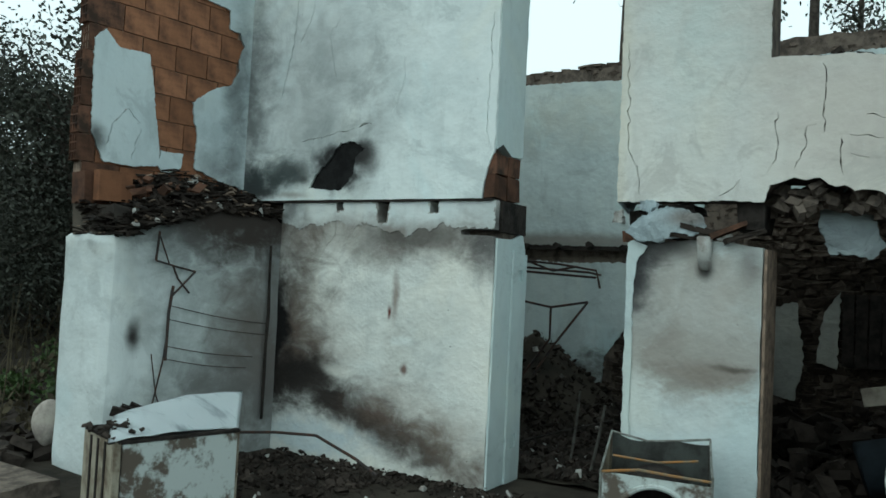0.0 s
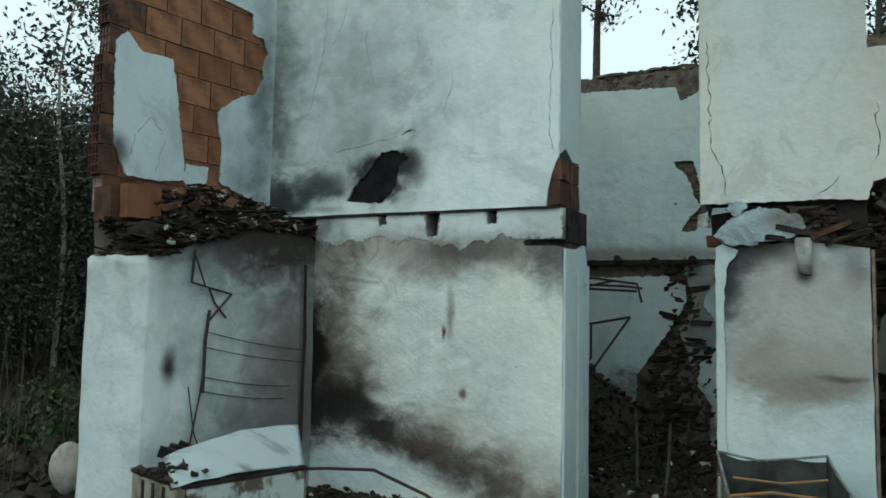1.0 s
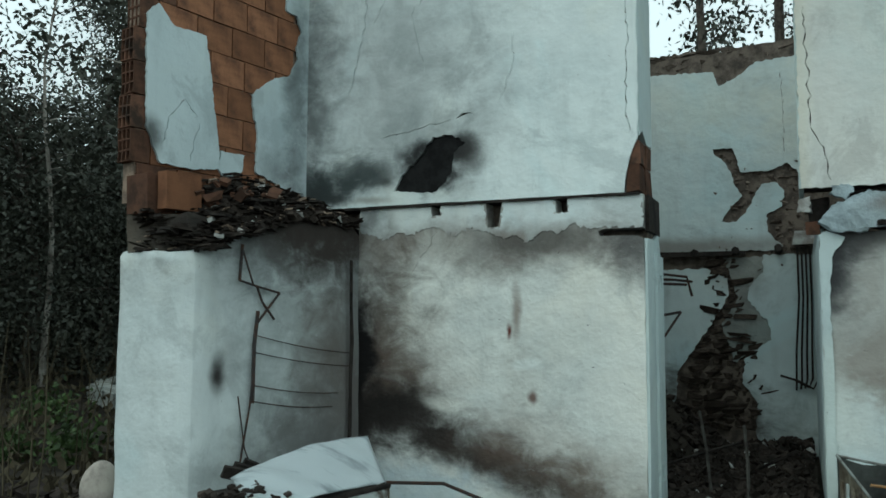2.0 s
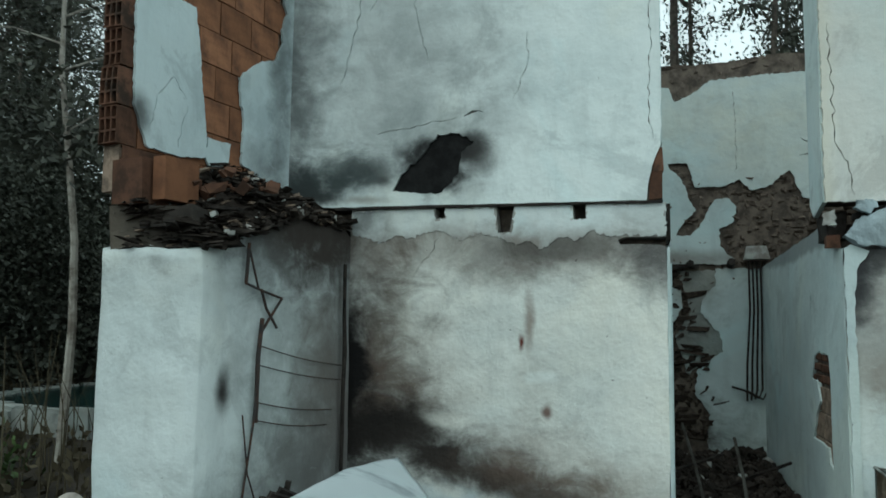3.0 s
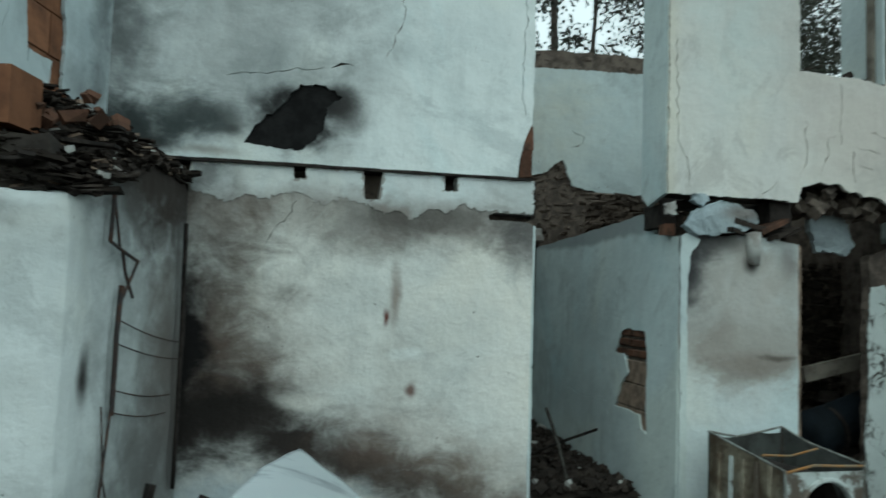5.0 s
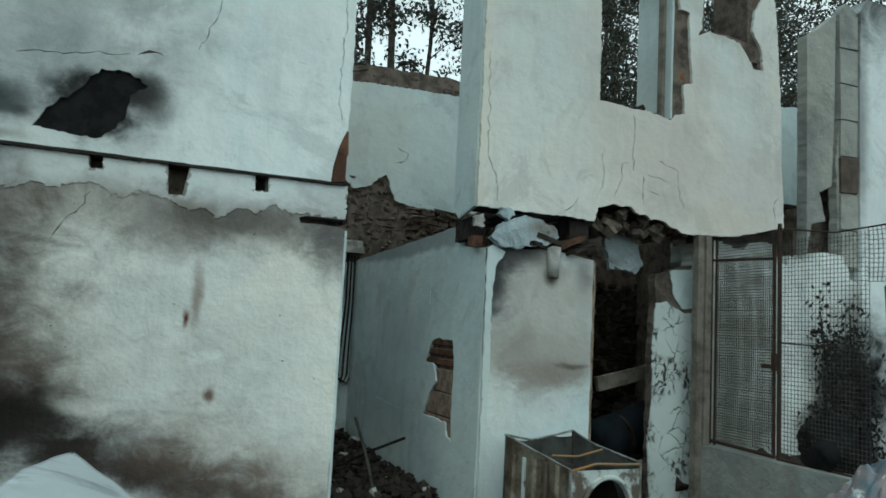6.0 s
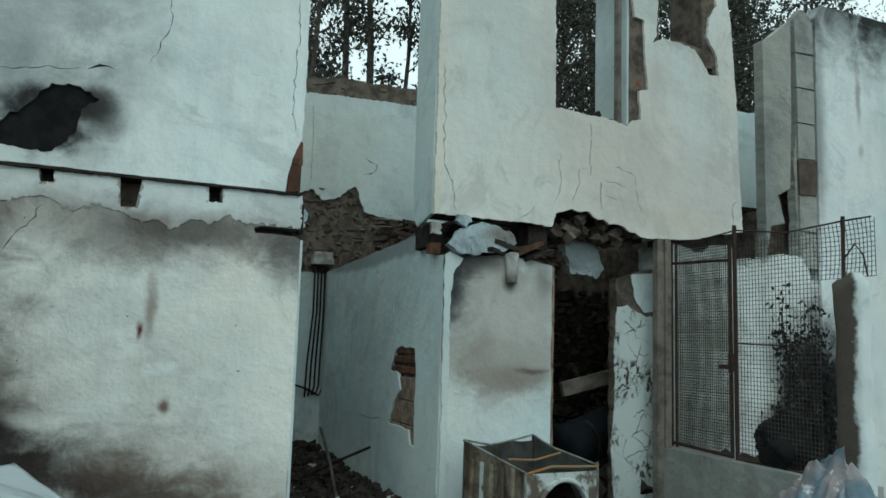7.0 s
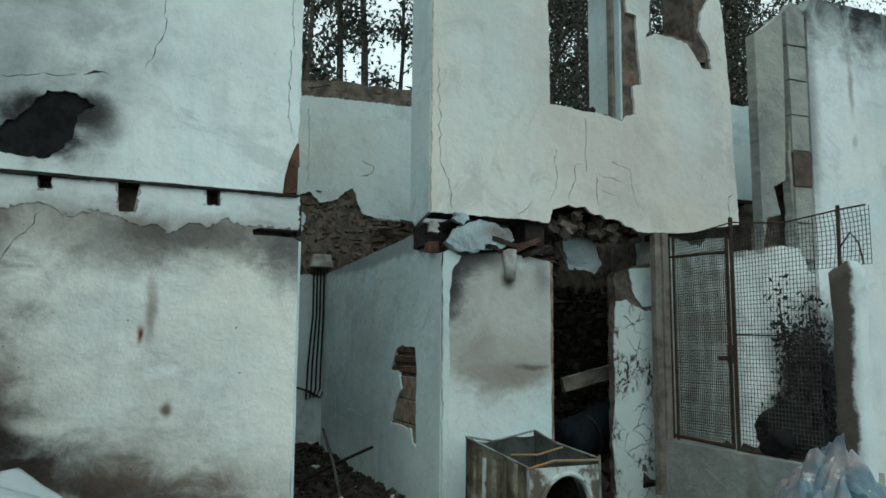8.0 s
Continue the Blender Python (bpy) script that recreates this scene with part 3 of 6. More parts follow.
wall_up = bm_object("wall_2", facade(jag(skin, 0.07, 0.006, 11), [*cracks, jag(BURNT, 0.03, 0.012, 10)], 0.025, Y1), M_UPPER)
structure(wall_up, "pale blue upper wall with cracks and a black smoke patch")
part("core", facade([(-5.42, 2.31), (-2.6, 2.31), (-2.6, 5.6), (-5.42, 5.6)], [], 0.5, Y1 + 0.027), M_CORE, wall_up, "dark rubble core of the wall")
part("jamb", slab(jag([(0, 2.72), (0.12, 2.78), (0.3, 2.7), (0.52, 2.72), (0.52, 5.6), (0.0, 5.6)], 0.1, 0.008, 12), [], 0.08, (-2.6, Y1 + 0.026, 0), (0, 1, 0), (1, 0, 0)), M_ROOM, wall_up, "pale painted wall end")
# black strip that draws the shadow under the proud upper plaster
part("shadow_line", facade(jag([(-5.0, 2.292), (-2.52, 2.286), (-2.52, 2.304), (-5.0, 2.312)], 0.1, 0.003, 4), [], 0.3, Y1 - 0.012), M_CHAR, wall_up, "dark strip standing in for the shadow line under the upper wall")
# near-black backing that fills the opening just behind the plaster
part("burnt_lining", facade([(-4.7, 2.35), (-3.75, 2.35), (-3.75, 2.93), (-4.7, 2.93)], [], 0.004, Y1 + 0.0225), M_VOID, wall_up, "black sheet behind the burnt opening in the plaster")
# bricks laid bare at the foot of the wall's end
for k, (x0, z0, w, h) in enumerate([(-2.605, 2.315, 0.085, 0.2), (-2.595, 2.525, 0.075, 0.17)]):
    for d in range(2):
        bm = bmesh.new()
        box(bm, (x0, Y1 + 0.012 + d * 0.25, z0), (x0 + w, Y1 + 0.25 + d * 0.25, z0 + h))
        rub(bm, 0.02, 9, k + d)
        part("brick", bm, M_BRICKDARK, wall_up)

# ---- thick side wall with its white end ----
def side_wall(s, t):
    """Round the wall from the inner corner to the outer side: s along, t up."""
    route = [(-4.87, 5.16), (-4.93, 4.6), (-5.0, 4.0), (-5.06, 3.5), (-5.09, 3.43), (-5.16, 3.40), (-5.5, 3.42), (-5.77, 3.45), (-5.82, 3.52), (-5.84, 4.2), (-5.84, 5.2)]
    f = s * (len(route) - 1)
    k = min(int(f), len(route) - 2)
    x, y = (route[k][q] + (route[k + 1][q] - route[k][q]) * (f - k) for q in (0, 1))
    top = 1.83 + 0.29 * max(0.0, min(1.0, (y - 3.45) / 0.9)) + 0.03 * noise.noise(Vector((x * 6, y * 6, 1)))
    z = -0.3 + t * (top + 0.3)
    p = Vector((x + 0.02 * (1 - t), y, z))
    return p + noise.noise_vector(p * 3.0) * 0.012 + noise.noise_vector(p * 9.0) * 0.004


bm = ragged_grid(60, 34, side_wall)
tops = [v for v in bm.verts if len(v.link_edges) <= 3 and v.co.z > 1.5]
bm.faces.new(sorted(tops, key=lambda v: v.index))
wall_side = structure(smooth(bm_object("wall_3", bm, M_SIDE)), "thick white side wall of uneven limewash, sooty towards the corner, shade painted grey on its inner face")

bm = bmesh.new()
box(bm, (-5.75, 3.49, 1.8), (-5.2, 5.0, 2.09))
bmesh.ops.subdivide_edges(bm, edges=bm.edges[:], cuts=5, use_grid_fill=True)
M_BASE = plaster("bare_masonry", (0.15, 0.13, 0.105), (0.075, 0.065, 0.053), [((-5.25, 3.45, 2.0), (0.3, FAR, 0.3), 0.2, 1.1, 0.9, SOOT)], bump=0.9)
part("masonry", rub(bm, 0.035, 5), M_BASE, wall_side, "bare brown grey masonry above the whitewash")

# ---- hollow brick wall above it ----
O4, A4, B4 = Vector((-5.42, 5.14, 0)), Vector((-0.3, -1.64, 0)).normalized(), Vector((-1.64, 0.3, 0)).normalized()


def on4(u, v, d=0.0):
    return O4 + A4 * u + Vector((0, 0, v)) + B4 * d


wall_brick = bm_object("wall_4", slab([(-0.1, 2.2), (1.66, 2.2), (1.66, 5.6), (-0.1, 5.6)], [], 0.13, O4 + B4 * 0.022, A4, B4), M_MORTAR)
structure(wall_brick, "side wall of orange hollow bricks with most of its plaster fallen")
left_piece = [(1.53, 3.68), (1.39, 3.55), (1.11, 3.56), (1.06, 3.31), (1.01, 2.98), (0.97, 2.76), (0.95, 2.54), (1.2, 2.5), (1.48, 2.51), (1.6, 2.76), (1.62, 3.58)]
flap = [crack([(1.47, 2.66), (1.42, 2.86), (1.28, 3.02), (1.16, 2.9)], 0.004, 31), crack([(1.15, 2.86), (1.2, 2.7), (1.22, 2.56)], 0.003, 32)]
part("plaster", slab(jag(left_piece, 0.025, 0.007, 13), flap, 0.02, O4 - B4 * 0.02, A4, B4), M_LEFTUP, wall_brick, "remaining sheet of pale blue plaster")
right_piece = [(0.0, 5.6), (0.0, 2.42), (0.3, 2.48), (0.585, 2.57), (0.58, 2.92), (0.62, 3.06), (0.64, 3.21), (0.39, 3.41), (0.23, 3.47), (0.14, 3.64), (0.16, 3.74), (0.1, 3.89), (0.16, 4.02), (0.28, 4.03), (0.29, 4.22), (0.6, 4.25), (0.75, 4.5), (0.9, 5.6)]
part("plaster", slab(jag(right_piece, 0.025, 0.008, 14), [], 0.02, O4 - B4 * 0.02, A4, B4), M_LEFTUP, wall_brick, "sooty plaster left in the corner")
part("plaster", slab(jag([(0.94, 2.69), (0.71, 2.69), (0.73, 2.55), (0.88, 2.46), (0.96, 2.54)], 0.04, 0.006, 15), [], 0.018, O4 - B4 * 0.02, A4, B4), M_LEFTUP, wall_brick)

# ---- the bay: upper wall with two windows ----
YB = 5.16
WIN1 = [(-0.42, 5.2), (-0.41, 4.17), (-0.4, 3.27), (-0.28, 3.27), (-0.05, 3.25), (0.09, 3.255), (0.33, 3.21), (0.38, 3.27), (0.47, 3.29), (0.45, 3.55), (0.55, 3.58), (0.52, 3.85), (0.5, 4.22), (0.4, 4.23), (0.38, 4.4), (0.37, 5.2)]
WIN2 = [(0.68, 5.1), (0.66, 4.38), (0.64, 4.09), (0.6, 4.02), (0.7, 4.08), (0.88, 4.08), (1.07, 4.05), (1.17, 3.93), (1.24, 3.83), (1.35, 3.83), (1.33, 4.02), (1.22, 4.19), (1.25, 4.4), (1.34, 4.52), (1.3, 5.1)]
BAY = [(-1.47, 5.6), (-1.47, 2.262), (-1.19, 2.268), (-0.96, 2.262), (-0.67, 2.265), (-0.42, 2.25), (-0.405, 2.31), (-0.385, 2.37), (-0.31, 2.39), (-0.23, 2.42), (-0.15, 2.4), (-0.07, 2.415), (-0.02, 2.37), (0.03, 2.35), (0.08, 2.36), (0.14, 2.32), (0.22, 2.328),
       (0.3, 2.31), (0.35, 2.275), (0.41, 2.27), (0.47, 2.235), (0.57, 2.235), (0.81, 2.245), (1.04, 2.26), (1.34, 2.33), (1.61, 2.38), (1.6, 2.66), (1.58, 3.0), (1.57, 3.48), (1.54, 3.9), (1.51, 4.35), (1.47, 4.6), (1.42, 5.6)]
bay_cracks = [crack([(-1.42, 3.5), (-1.41, 3.09), (-1.39, 2.65), (-1.32, 2.48), (-1.29, 2.31)], 0.005, 21), crack([(-0.35, 2.89), (-0.35, 2.55), (-0.41, 2.45)], 0.005, 22),
              crack([(-0.07, 3.2), (-0.05, 3.05), (-0.05, 2.72)], 0.005, 23), crack([(-0.1, 2.78), (-0.16, 2.77), (-0.16, 2.63), (-0.23, 2.48)], 0.005, 28), crack([(0.05, 2.68), (0.07, 2.43)], 0.006, 24),
              crack([(0.2, 2.83), (0.41, 2.77), (0.43, 2.54), (0.48, 2.45)], 0.004, 25), crack([(0.1, 2.70), (0.31, 2.67)], 0.004, 26), crack([(0.11, 2.57), (0.22, 2.54)], 0.004, 29),
              crack([(-0.72, 2.3), (-0.62, 2.36), (-0.58, 2.42)], 0.004, 30), crack([(1.49, 2.4), (1.5, 2.63), (1.55, 2.66)], 0.005, 27)]
wall_bay = bm_object("wall_5", facade(jag(BAY, 0.03, 0.006, 16), [jag(WIN1, 0.03, 0.006, 17), jag(WIN2, 0.03, 0.008, 18), *bay_cracks], 0.03, YB), M_BAY)
structure(wall_bay, "cracked grey beige upper wall with two empty window openings")
part("core", facade([(-1.45, 5.6), (-1.45, 2.3), (-0.45, 2.29), (-0.3, 2.43), (0.1, 2.4), (0.6, 2.3), (1.0, 2.31), (1.55, 2.43), (1.55, 2.7), (1.4, 5.6)],
                    [[(-0.415, 5.2), (-0.405, 3.25), (0.1, 3.22), (0.36, 3.19), (0.37, 5.2)], [(0.69, 5.1), (0.69, 4.07), (0.82, 4.1), (0.95, 4.11), (1.19, 4.08), (1.18, 5.1)], [(1.23, 3.85), (1.31, 3.85), (1.31, 3.91), (1.23, 3.91)]], 0.45, YB + 0.032), M_CORE, wall_bay, "rubble core of the wall")
part("side_face", slab(jag([(0, 2.27), (0.3, 2.2), (0.42, 2.3), (0.42, 5.6), (0, 5.6)], 0.1, 0.006, 19), [], 0.03, (-1.481, YB + 0.033, 0), (0, 1, 0), (1, 0, 0)), M_ROOM, wall_bay, "narrow pale return of the wall")
reveal = part("window_reveal", slab(jag([(0, 3.24), (0.5, 3.22), (0.5, 5.2), (0, 5.2)], 0.12, 0.004, 20), [], 0.02, (0.345, YB + 0.035, 0), (0, 1, 0), (1, 0, 0)), M_ROOM, wall_bay, "pale blue window reveal")
bm = bmesh.new()
box(bm, (0.315, YB + 0.12, 3.24), (0.343, YB + 0.19, 5.2))
part("window_post", bm, M_WOOD, wall_bay, "bare weathered wooden window post")
bm = bmesh.new()
rnd = random.Random(5)
for k in range(26):
    x = -0.4 + k * 0.03
    chunk(bm, (x, YB + rnd.uniform(0.04, 0.4), 3.235 + rnd.uniform(0, 0.03)), (0.08, 0.12, 0.05), rnd, 0.4)
part("broken_sill", bm, M_RUBBLE, wall_bay, "broken window sill of loose rubble")
for k in range(4):
    bm = bmesh.new()
    box(bm, (0.385, YB + 0.034, 3.38 + k * 0.22), (0.49, YB + 0.2, 3.58 + k * 0.22))
    rub(bm, 0.015, 8, k)
    part("brick", bm, M_BRICK, wall_bay)

# ---- stained panel under the bay, with its jamb ----
PANEL = [(-1.36, -0.25), (-0.405, -0.25), (-0.41, 0.9), (-0.415, 1.93), (-0.6, 1.96), (-0.9, 1.985), (-1.1, 1.96), (-1.33, 1.97), (-1.37, 1.95)]
wall_panel = bm_object("wall_6", facade(jag(PANEL, 0.08, 0.005, 33), [], 0.5, YB), M_PANEL)
structure(wall_panel, "wall panel beside the doorway, browned by smoke above and white below")
part("jamb", slab(jag([(0.02, -0.25), (0.5, -0.25), (0.5, 2.0), (0.02, 1.95)], 0.1, 0.006, 34), [], 0.02, (-1.375, YB, 0), (0, 1, 0), (1, 0, 0)), M_ROOM, wall_panel, "pale painted jamb of the passage")

rim_strip = jag([(-1.365, -0.25), (-1.31, -0.25), (-1.315, 0.9), (-1.32, 1.55), (-1.3, 1.8), (-1.22, 1.93), (-1.33, 1.975), (-1.37, 1.95)], 0.05, 0.008, 38)
part("edge_strip", facade(rim_strip, [], 0.014, YB - 0.016), M_ROOM, wall_panel, "pale worn plaster edge beside the passage")
part("end_face", slab(jag([(0.01, -0.25), (0.49, -0.25), (0.49, 1.93), (0.01, 1.92)], 0.1, 0.006, 39), [], 0.02, (-0.405, YB, 0), (0, 1, 0), (1, 0, 0)), M_MORTAR, wall_panel, "bare brown brick end of the panel")

# ---- flaking pier by the gate ----
YP = 5.42
PIER = [(0.37, -0.25), (0.86, -0.25), (0.84, 0.44), (0.85, 0.83), (0.84, 1.28), (0.86, 1.58), (0.74, 1.56), (0.62, 1.6), (0.52, 1.66), (0.41, 1.64), (0.38, 1.27), (0.39, 0.83), (0.35, 0.45), (0.37, 0.18)]
wall_pier = bm_object("wall_7", facade(jag(PIER, 0.03, 0.007, 35), [], 0.014, YP), M_FLAKE)
structure(wall_pier, "narrow wall pier with white paint flaking off")
part("core", facade(jag([(0.39, -0.25), (0.84, -0.25), (0.84, 1.6), (0.95, 1.95), (0.96, 2.27), (0.82, 2.27), (0.8, 2.0), (0.6, 1.95), (0.41, 1.89)], 0.06, 0.01, 37), [], 0.1, YP + 0.016), M_CORE, wall_pier, "brown rubble core laid bare near its top")
part("plaster_flap", facade(jag([(0.55, 1.93), (0.87, 1.97), (0.89, 1.75), (0.84, 1.61), (0.69, 1.6), (0.6, 1.71)], 0.03, 0.009, 36), [], 0.012, YP - 0.004), M_ROOM, wall_pier, "flap of pale plaster")
part("plaster_strip", facade(jag([(0.82, 2.12), (0.92, 2.08), (0.95, 1.95), (0.99, 2.0), (0.99, 2.28), (0.81, 2.3)], 0.03, 0.008, 40), [], 0.012, YP - 0.004), M_ROOM, wall_pier)

# ---- rear wall of the open room ----
YR = 9.0
TOP = [(-5.4, 4.36), (-4.4, 4.36), (-3.2, 4.33), (-2.36, 4.28), (-2.29, 4.1), (-2.1, 4.18), (-1.89, 4.34), (-1.62, 4.35), (-0.98, 4.38), (1.6, 4.4)]
LOW = [(1.6, 2.85), (-0.25, 2.81), (-0.52, 2.83), (-0.9, 2.9), (-1.03, 3.22), (-1.13, 3.17), (-1.22, 3.06), (-1.45, 3.0), (-1.58, 3.13), (-1.8, 3.05), (-2.08, 3.06), (-2.12, 3.22), (-2.17, 3.35), (-2.38, 3.35), (-2.36, 3.28), (-2.27, 3.2),
       (-2.18, 3.05), (-2.15, 2.92), (-2.07, 2.78), (-2.22, 2.62), (-2.3, 2.48), (-2.14, 2.48), (-2.03, 2.58), (-1.93, 2.78), (-1.86, 2.9), (-1.72, 2.92), (-1.62, 2.81), (-1.65, 2.64), (-1.81, 2.56), (-1.81, 2.35), (-1.65, 2.18), (-1.75, 2.14), (-3.2, 2.15), (-5.4, 2.16)]
holes = [crack([(-0.92, 3.6), (-0.76, 3.52), (-0.8, 3.43), (-0.94, 3.38)], 0.008, 42), crack([(-1.62, 4.2), (-1.61, 3.6), (-1.62, 3.2)], 0.004, 43)]
wall_rear = bm_object("wall_8", facade(jag(TOP + LOW, 0.03, 0.01, 44), holes, 0.03, YR), M_ROOM)
structure(wall_rear, "pale blue rear wall with plaster fallen from a rubble band")
part("core", facade(jag([(-5.4, -0.25), (3.0, -0.25), (3.0, 4.55), (1.0, 4.6), (-1.0, 4.62), (-2.4, 4.5), (-5.4, 4.52)], 0.15, 0.02, 45), [], 0.4, YR + 0.032), M_CORE, wall_rear, "dark rubble core of the rear wall")
LOWER = [(-1.25, -0.25), (-1.25, 2.08), (-1.87, 2.09), (-1.87, 1.89), (-2.02, 1.72), (-2.04, 1.58), (-1.83, 1.33), (-1.8, 1.13), (-2.08, 0.92), (-2.12, 0.64), (-1.97, 0.43), (-2.0, -0.25)]
part("lower_plaster", facade(jag(LOWER, 0.035, 0.012, 46), [], 0.028, YR + 0.001), M_ROOM, wall_rear, "torn pale plaster of the lower floor")
part("lower_plaster", facade(jag([(-5.4, -0.25), (-2.9, -0.25), (-2.83, 0.74), (-2.46, 1.27), (-2.24, 1.63), (-2.25, 1.83), (-2.5, 1.95), (-3.4, 1.92), (-5.4, 2.0)], 0.035, 0.012, 60), [], 0.028, YR + 0.001), M_ROOM, wall_rear)
part("undercoat", facade(jag([(-2.3, 2.07), (-1.86, 2.07), (-1.86, 1.9), (-2.0, 1.72), (-2.02, 1.57), (-1.81, 1.34), (-1.79, 1.12), (-2.2, 0.86), (-2.33, 1.3), (-2.14, 1.6)], 0.035, 0.012, 65), [], 0.016, YR + 0.014), M_RENDER, wall_rear, "grey undercoat left where the paint has gone")
bm = bmesh.new()
for k in range(9):
    tube(bm, [(-5.3 + k * 0.45, YR - 0.01, 2.13), (-5.3 + k * 0.45, YR - 0.14, 2.12 + 0.02 * (k % 3))], 0.045, 6)
box(bm, (-5.4, YR - 0.05, 2.09), (-2.05, YR, 2.14))
part("floor_ledge", bm, M_CHAR, wall_rear, "charred beam ends of the lost floor")

# Added end wall, out of view: cuts the sky light in the passage.
structure(bm_object("wall_18", slab([(0, -0.25), (3.9, -0.25), (3.9, 4.4), (0, 5.4)], [], 0.3, (-5.85, 5.6, 0), (0, 1, 0), (1, 0, 0)), M_CORE), "unseen rubble end wall added to block sky light from the room")

# ---- partition between passage and inner room ----
BARE = [(0.11, 0.4), (0.2, 0.43), (0.24, 0.54), (0.77, 0.55), (0.63, 0.76), (0.49, 0.86), (0.58, 1.01), (0.78, 1.02), (0.64, 1.2), (0.49, 1.24), (0.16, 1.22), (0.11, 1.0), (0.12, 0.58)]
wall_part = bm_object("wall_9", slab(jag([(0, -0.25), (0.0, 2.19), (1.0, 2.16), (3.38, 2.1), (3.38, -0.25)], 0.08, 0.006, 47),
                         [jag(BARE, 0.04, 0.01, 59), crack([(2.21, 0.57), (1.48, 0.53), (0.95, 0.56)], 0.005, 48), crack([(0.94, 0.5), (0.92, 0.34), (0.99, 0.2)], 0.006, 49), crack([(2.75, 0.7), (2.7, 0.41)], 0.014, 50), crack([(0.73, 1.73), (0.75, 1.52)], 0.012, 66)], 0.03, (-1.36, 5.62, 0), (0, 1, 0), (1, 0, 0)), M_ROOM)
structure(wall_part, "pale inner wall with a patch of bare hollow brick")
part("core", slab([(0.0, -0.25), (3.38, -0.25), (3.38, 2.08), (0.0, 2.17)], [], 0.2, (-1.33, 5.62, 0), (0, 1, 0), (1, 0, 0)), M_CORE, wall_part, "mortar core of the partition")
for k in range(6):
    for j in range(2):
        bm = bmesh.new()
        low, high = (0.38 + k * 0.2, 0.57 + k * 0.2) if k < 3 else (1.0 + (k - 3) * 0.085, 1.06 + (k - 3) * 0.085)
        box(bm, (-1.345 - (0.004 if k >= 3 else 0.0), 5.7 + j * 0.37, low), (-1.329, 6.06 + j * 0.37, high))
        bmesh.ops.bevel(bm, geom=bm.edges[:], offset=0.006, segments=1, affect="EDGES")
        part("brick", rub(bm, 0.006, 9, k + j), M_BRICKDARK if k >= 3 else M_MORTAR, wall_part)

# ---- dark inner room behind the right doorway ----
wall_in = bm_object("wall_10", facade(jag([(-1.1, -0.25), (3.0, -0.25), (3.0, 2.7), (-0.3, 2.7), (-0.35, 2.2), (-1.1, 2.15)], 0.2, 0.01, 51), [[(-0.08, 0.95), (0.5, 0.95), (0.5, 1.65), (-0.08, 1.65)]], 0.3, 8.2), M_CORE)
structure(wall_in, "dark rubble stone wall of the inner room")
part("plaster_patch", facade(jag([(-0.78, 0.6), (-0.5, 0.55), (-0.42, 1.0), (-0.5, 1.55), (-0.7, 1.5), (-0.75, 1.0)], 0.04, 0.016, 52), [], 0.02, 8.1), M_RENDER, wall_in, "patch of pale plaster")
part("plaster_patch", facade(jag([(-0.3, 0.95), (-0.12, 0.9), (-0.1, 1.68), (-0.22, 1.5), (-0.28, 1.3)], 0.04, 0.014, 53), [], 0.02, 8.1), M_RENDER, wall_in)
for k in range(5):
    bm = bmesh.new()
    box(bm, (-0.08 + k * 0.117, 8.1, 0.94), (0.025 + k * 0.117, 8.13, 1.66))
    part("shutter_board", rub(bm, 0.004, 5, k), M_CHAR, wall_in)
structure(bm_object("wall_11", slab([(0, -0.25), (2.6, -0.25), (2.6, 2.7), (0, 2.7)], [], 0.3, (2.2, 5.62, 0), (0, 1, 0), (1, 0, 0)), M_CORE), "dark end wall of the inner room")
# Added ceiling, unseen: keeps the room dark and its back wall lit on top.
bm = bmesh.new()
for k in range(6):
    box(bm, (-0.3, 5.72 + k * 0.29, 2.72), (2.4, 5.99 + k * 0.29, 2.76))
for k in range(5):
    box(bm, (-0.15 + k * 0.5, 5.72, 2.58), (-0.05 + k * 0.5, 8.19, 2.718))
structure(bm_object("ceiling", bm, M_CHAR), "unseen charred boards and joists added to shade the inner room", "ceiling")

# ---- yard wall behind the fence, and the white wing beyond ----
YARD = [(0.8, -0.25), (2.735, -0.25), (2.735, 1.95), (2.6, 2.0), (2.57, 2.11), (2.49, 2.23), (2.2, 2.23), (2.03, 2.12), (1.83, 2.17), (1.79, 2.07), (1.64, 2.11), (1.6, 2.26), (1.34, 2.25), (1.26, 2.16), (1.11, 2.21), (0.95, 2.23), (0.8, 2.2)]
wall_yard = bm_object("wall_12", facade(jag(YARD, 0.03, 0.016, 54), [], 0.28, 5.3), M_YARD)
structure(wall_yard, "white yard wall with a broken top and a great black scorch")
COL = [(2.06, 2.2), (2.06, 4.38), (2.2, 4.46), (2.44, 4.66), (2.42, 3.6), (2.38, 2.9), (2.22, 2.82), (2.3, 2.55), (2.12, 2.5)]
col = bm_object("wall_13", facade(jag(COL, 0.04, 0.004, 55), [], 0.12, 5.32), M_RENDER)
structure(col, "broken grey cement-rendered wall end")
wall_wing = bm_object("wall_14", facade(jag([(2.742, -0.25), (8.0, -0.25), (8.0, 4.9), (2.86, 4.9), (2.76, 4.75), (2.742, 3.2)], 0.06, 0.006, 56), [], 0.4, 5.3), M_WING)
structure(wall_wing, "bright white wing wall blackened along its top")
part("stone_quoin", facade(jag([(2.5, 2.1), (2.738, 2.1), (2.74, 3.2), (2.745, 4.75), (2.6, 4.82), (2.5, 4.68), (2.52, 3.6), (2.46, 3.2)], 0.05, 0.01, 57), [], 0.1, 5.34), M_RENDER, wall_wing, "rough grey quoin stones at the corner")
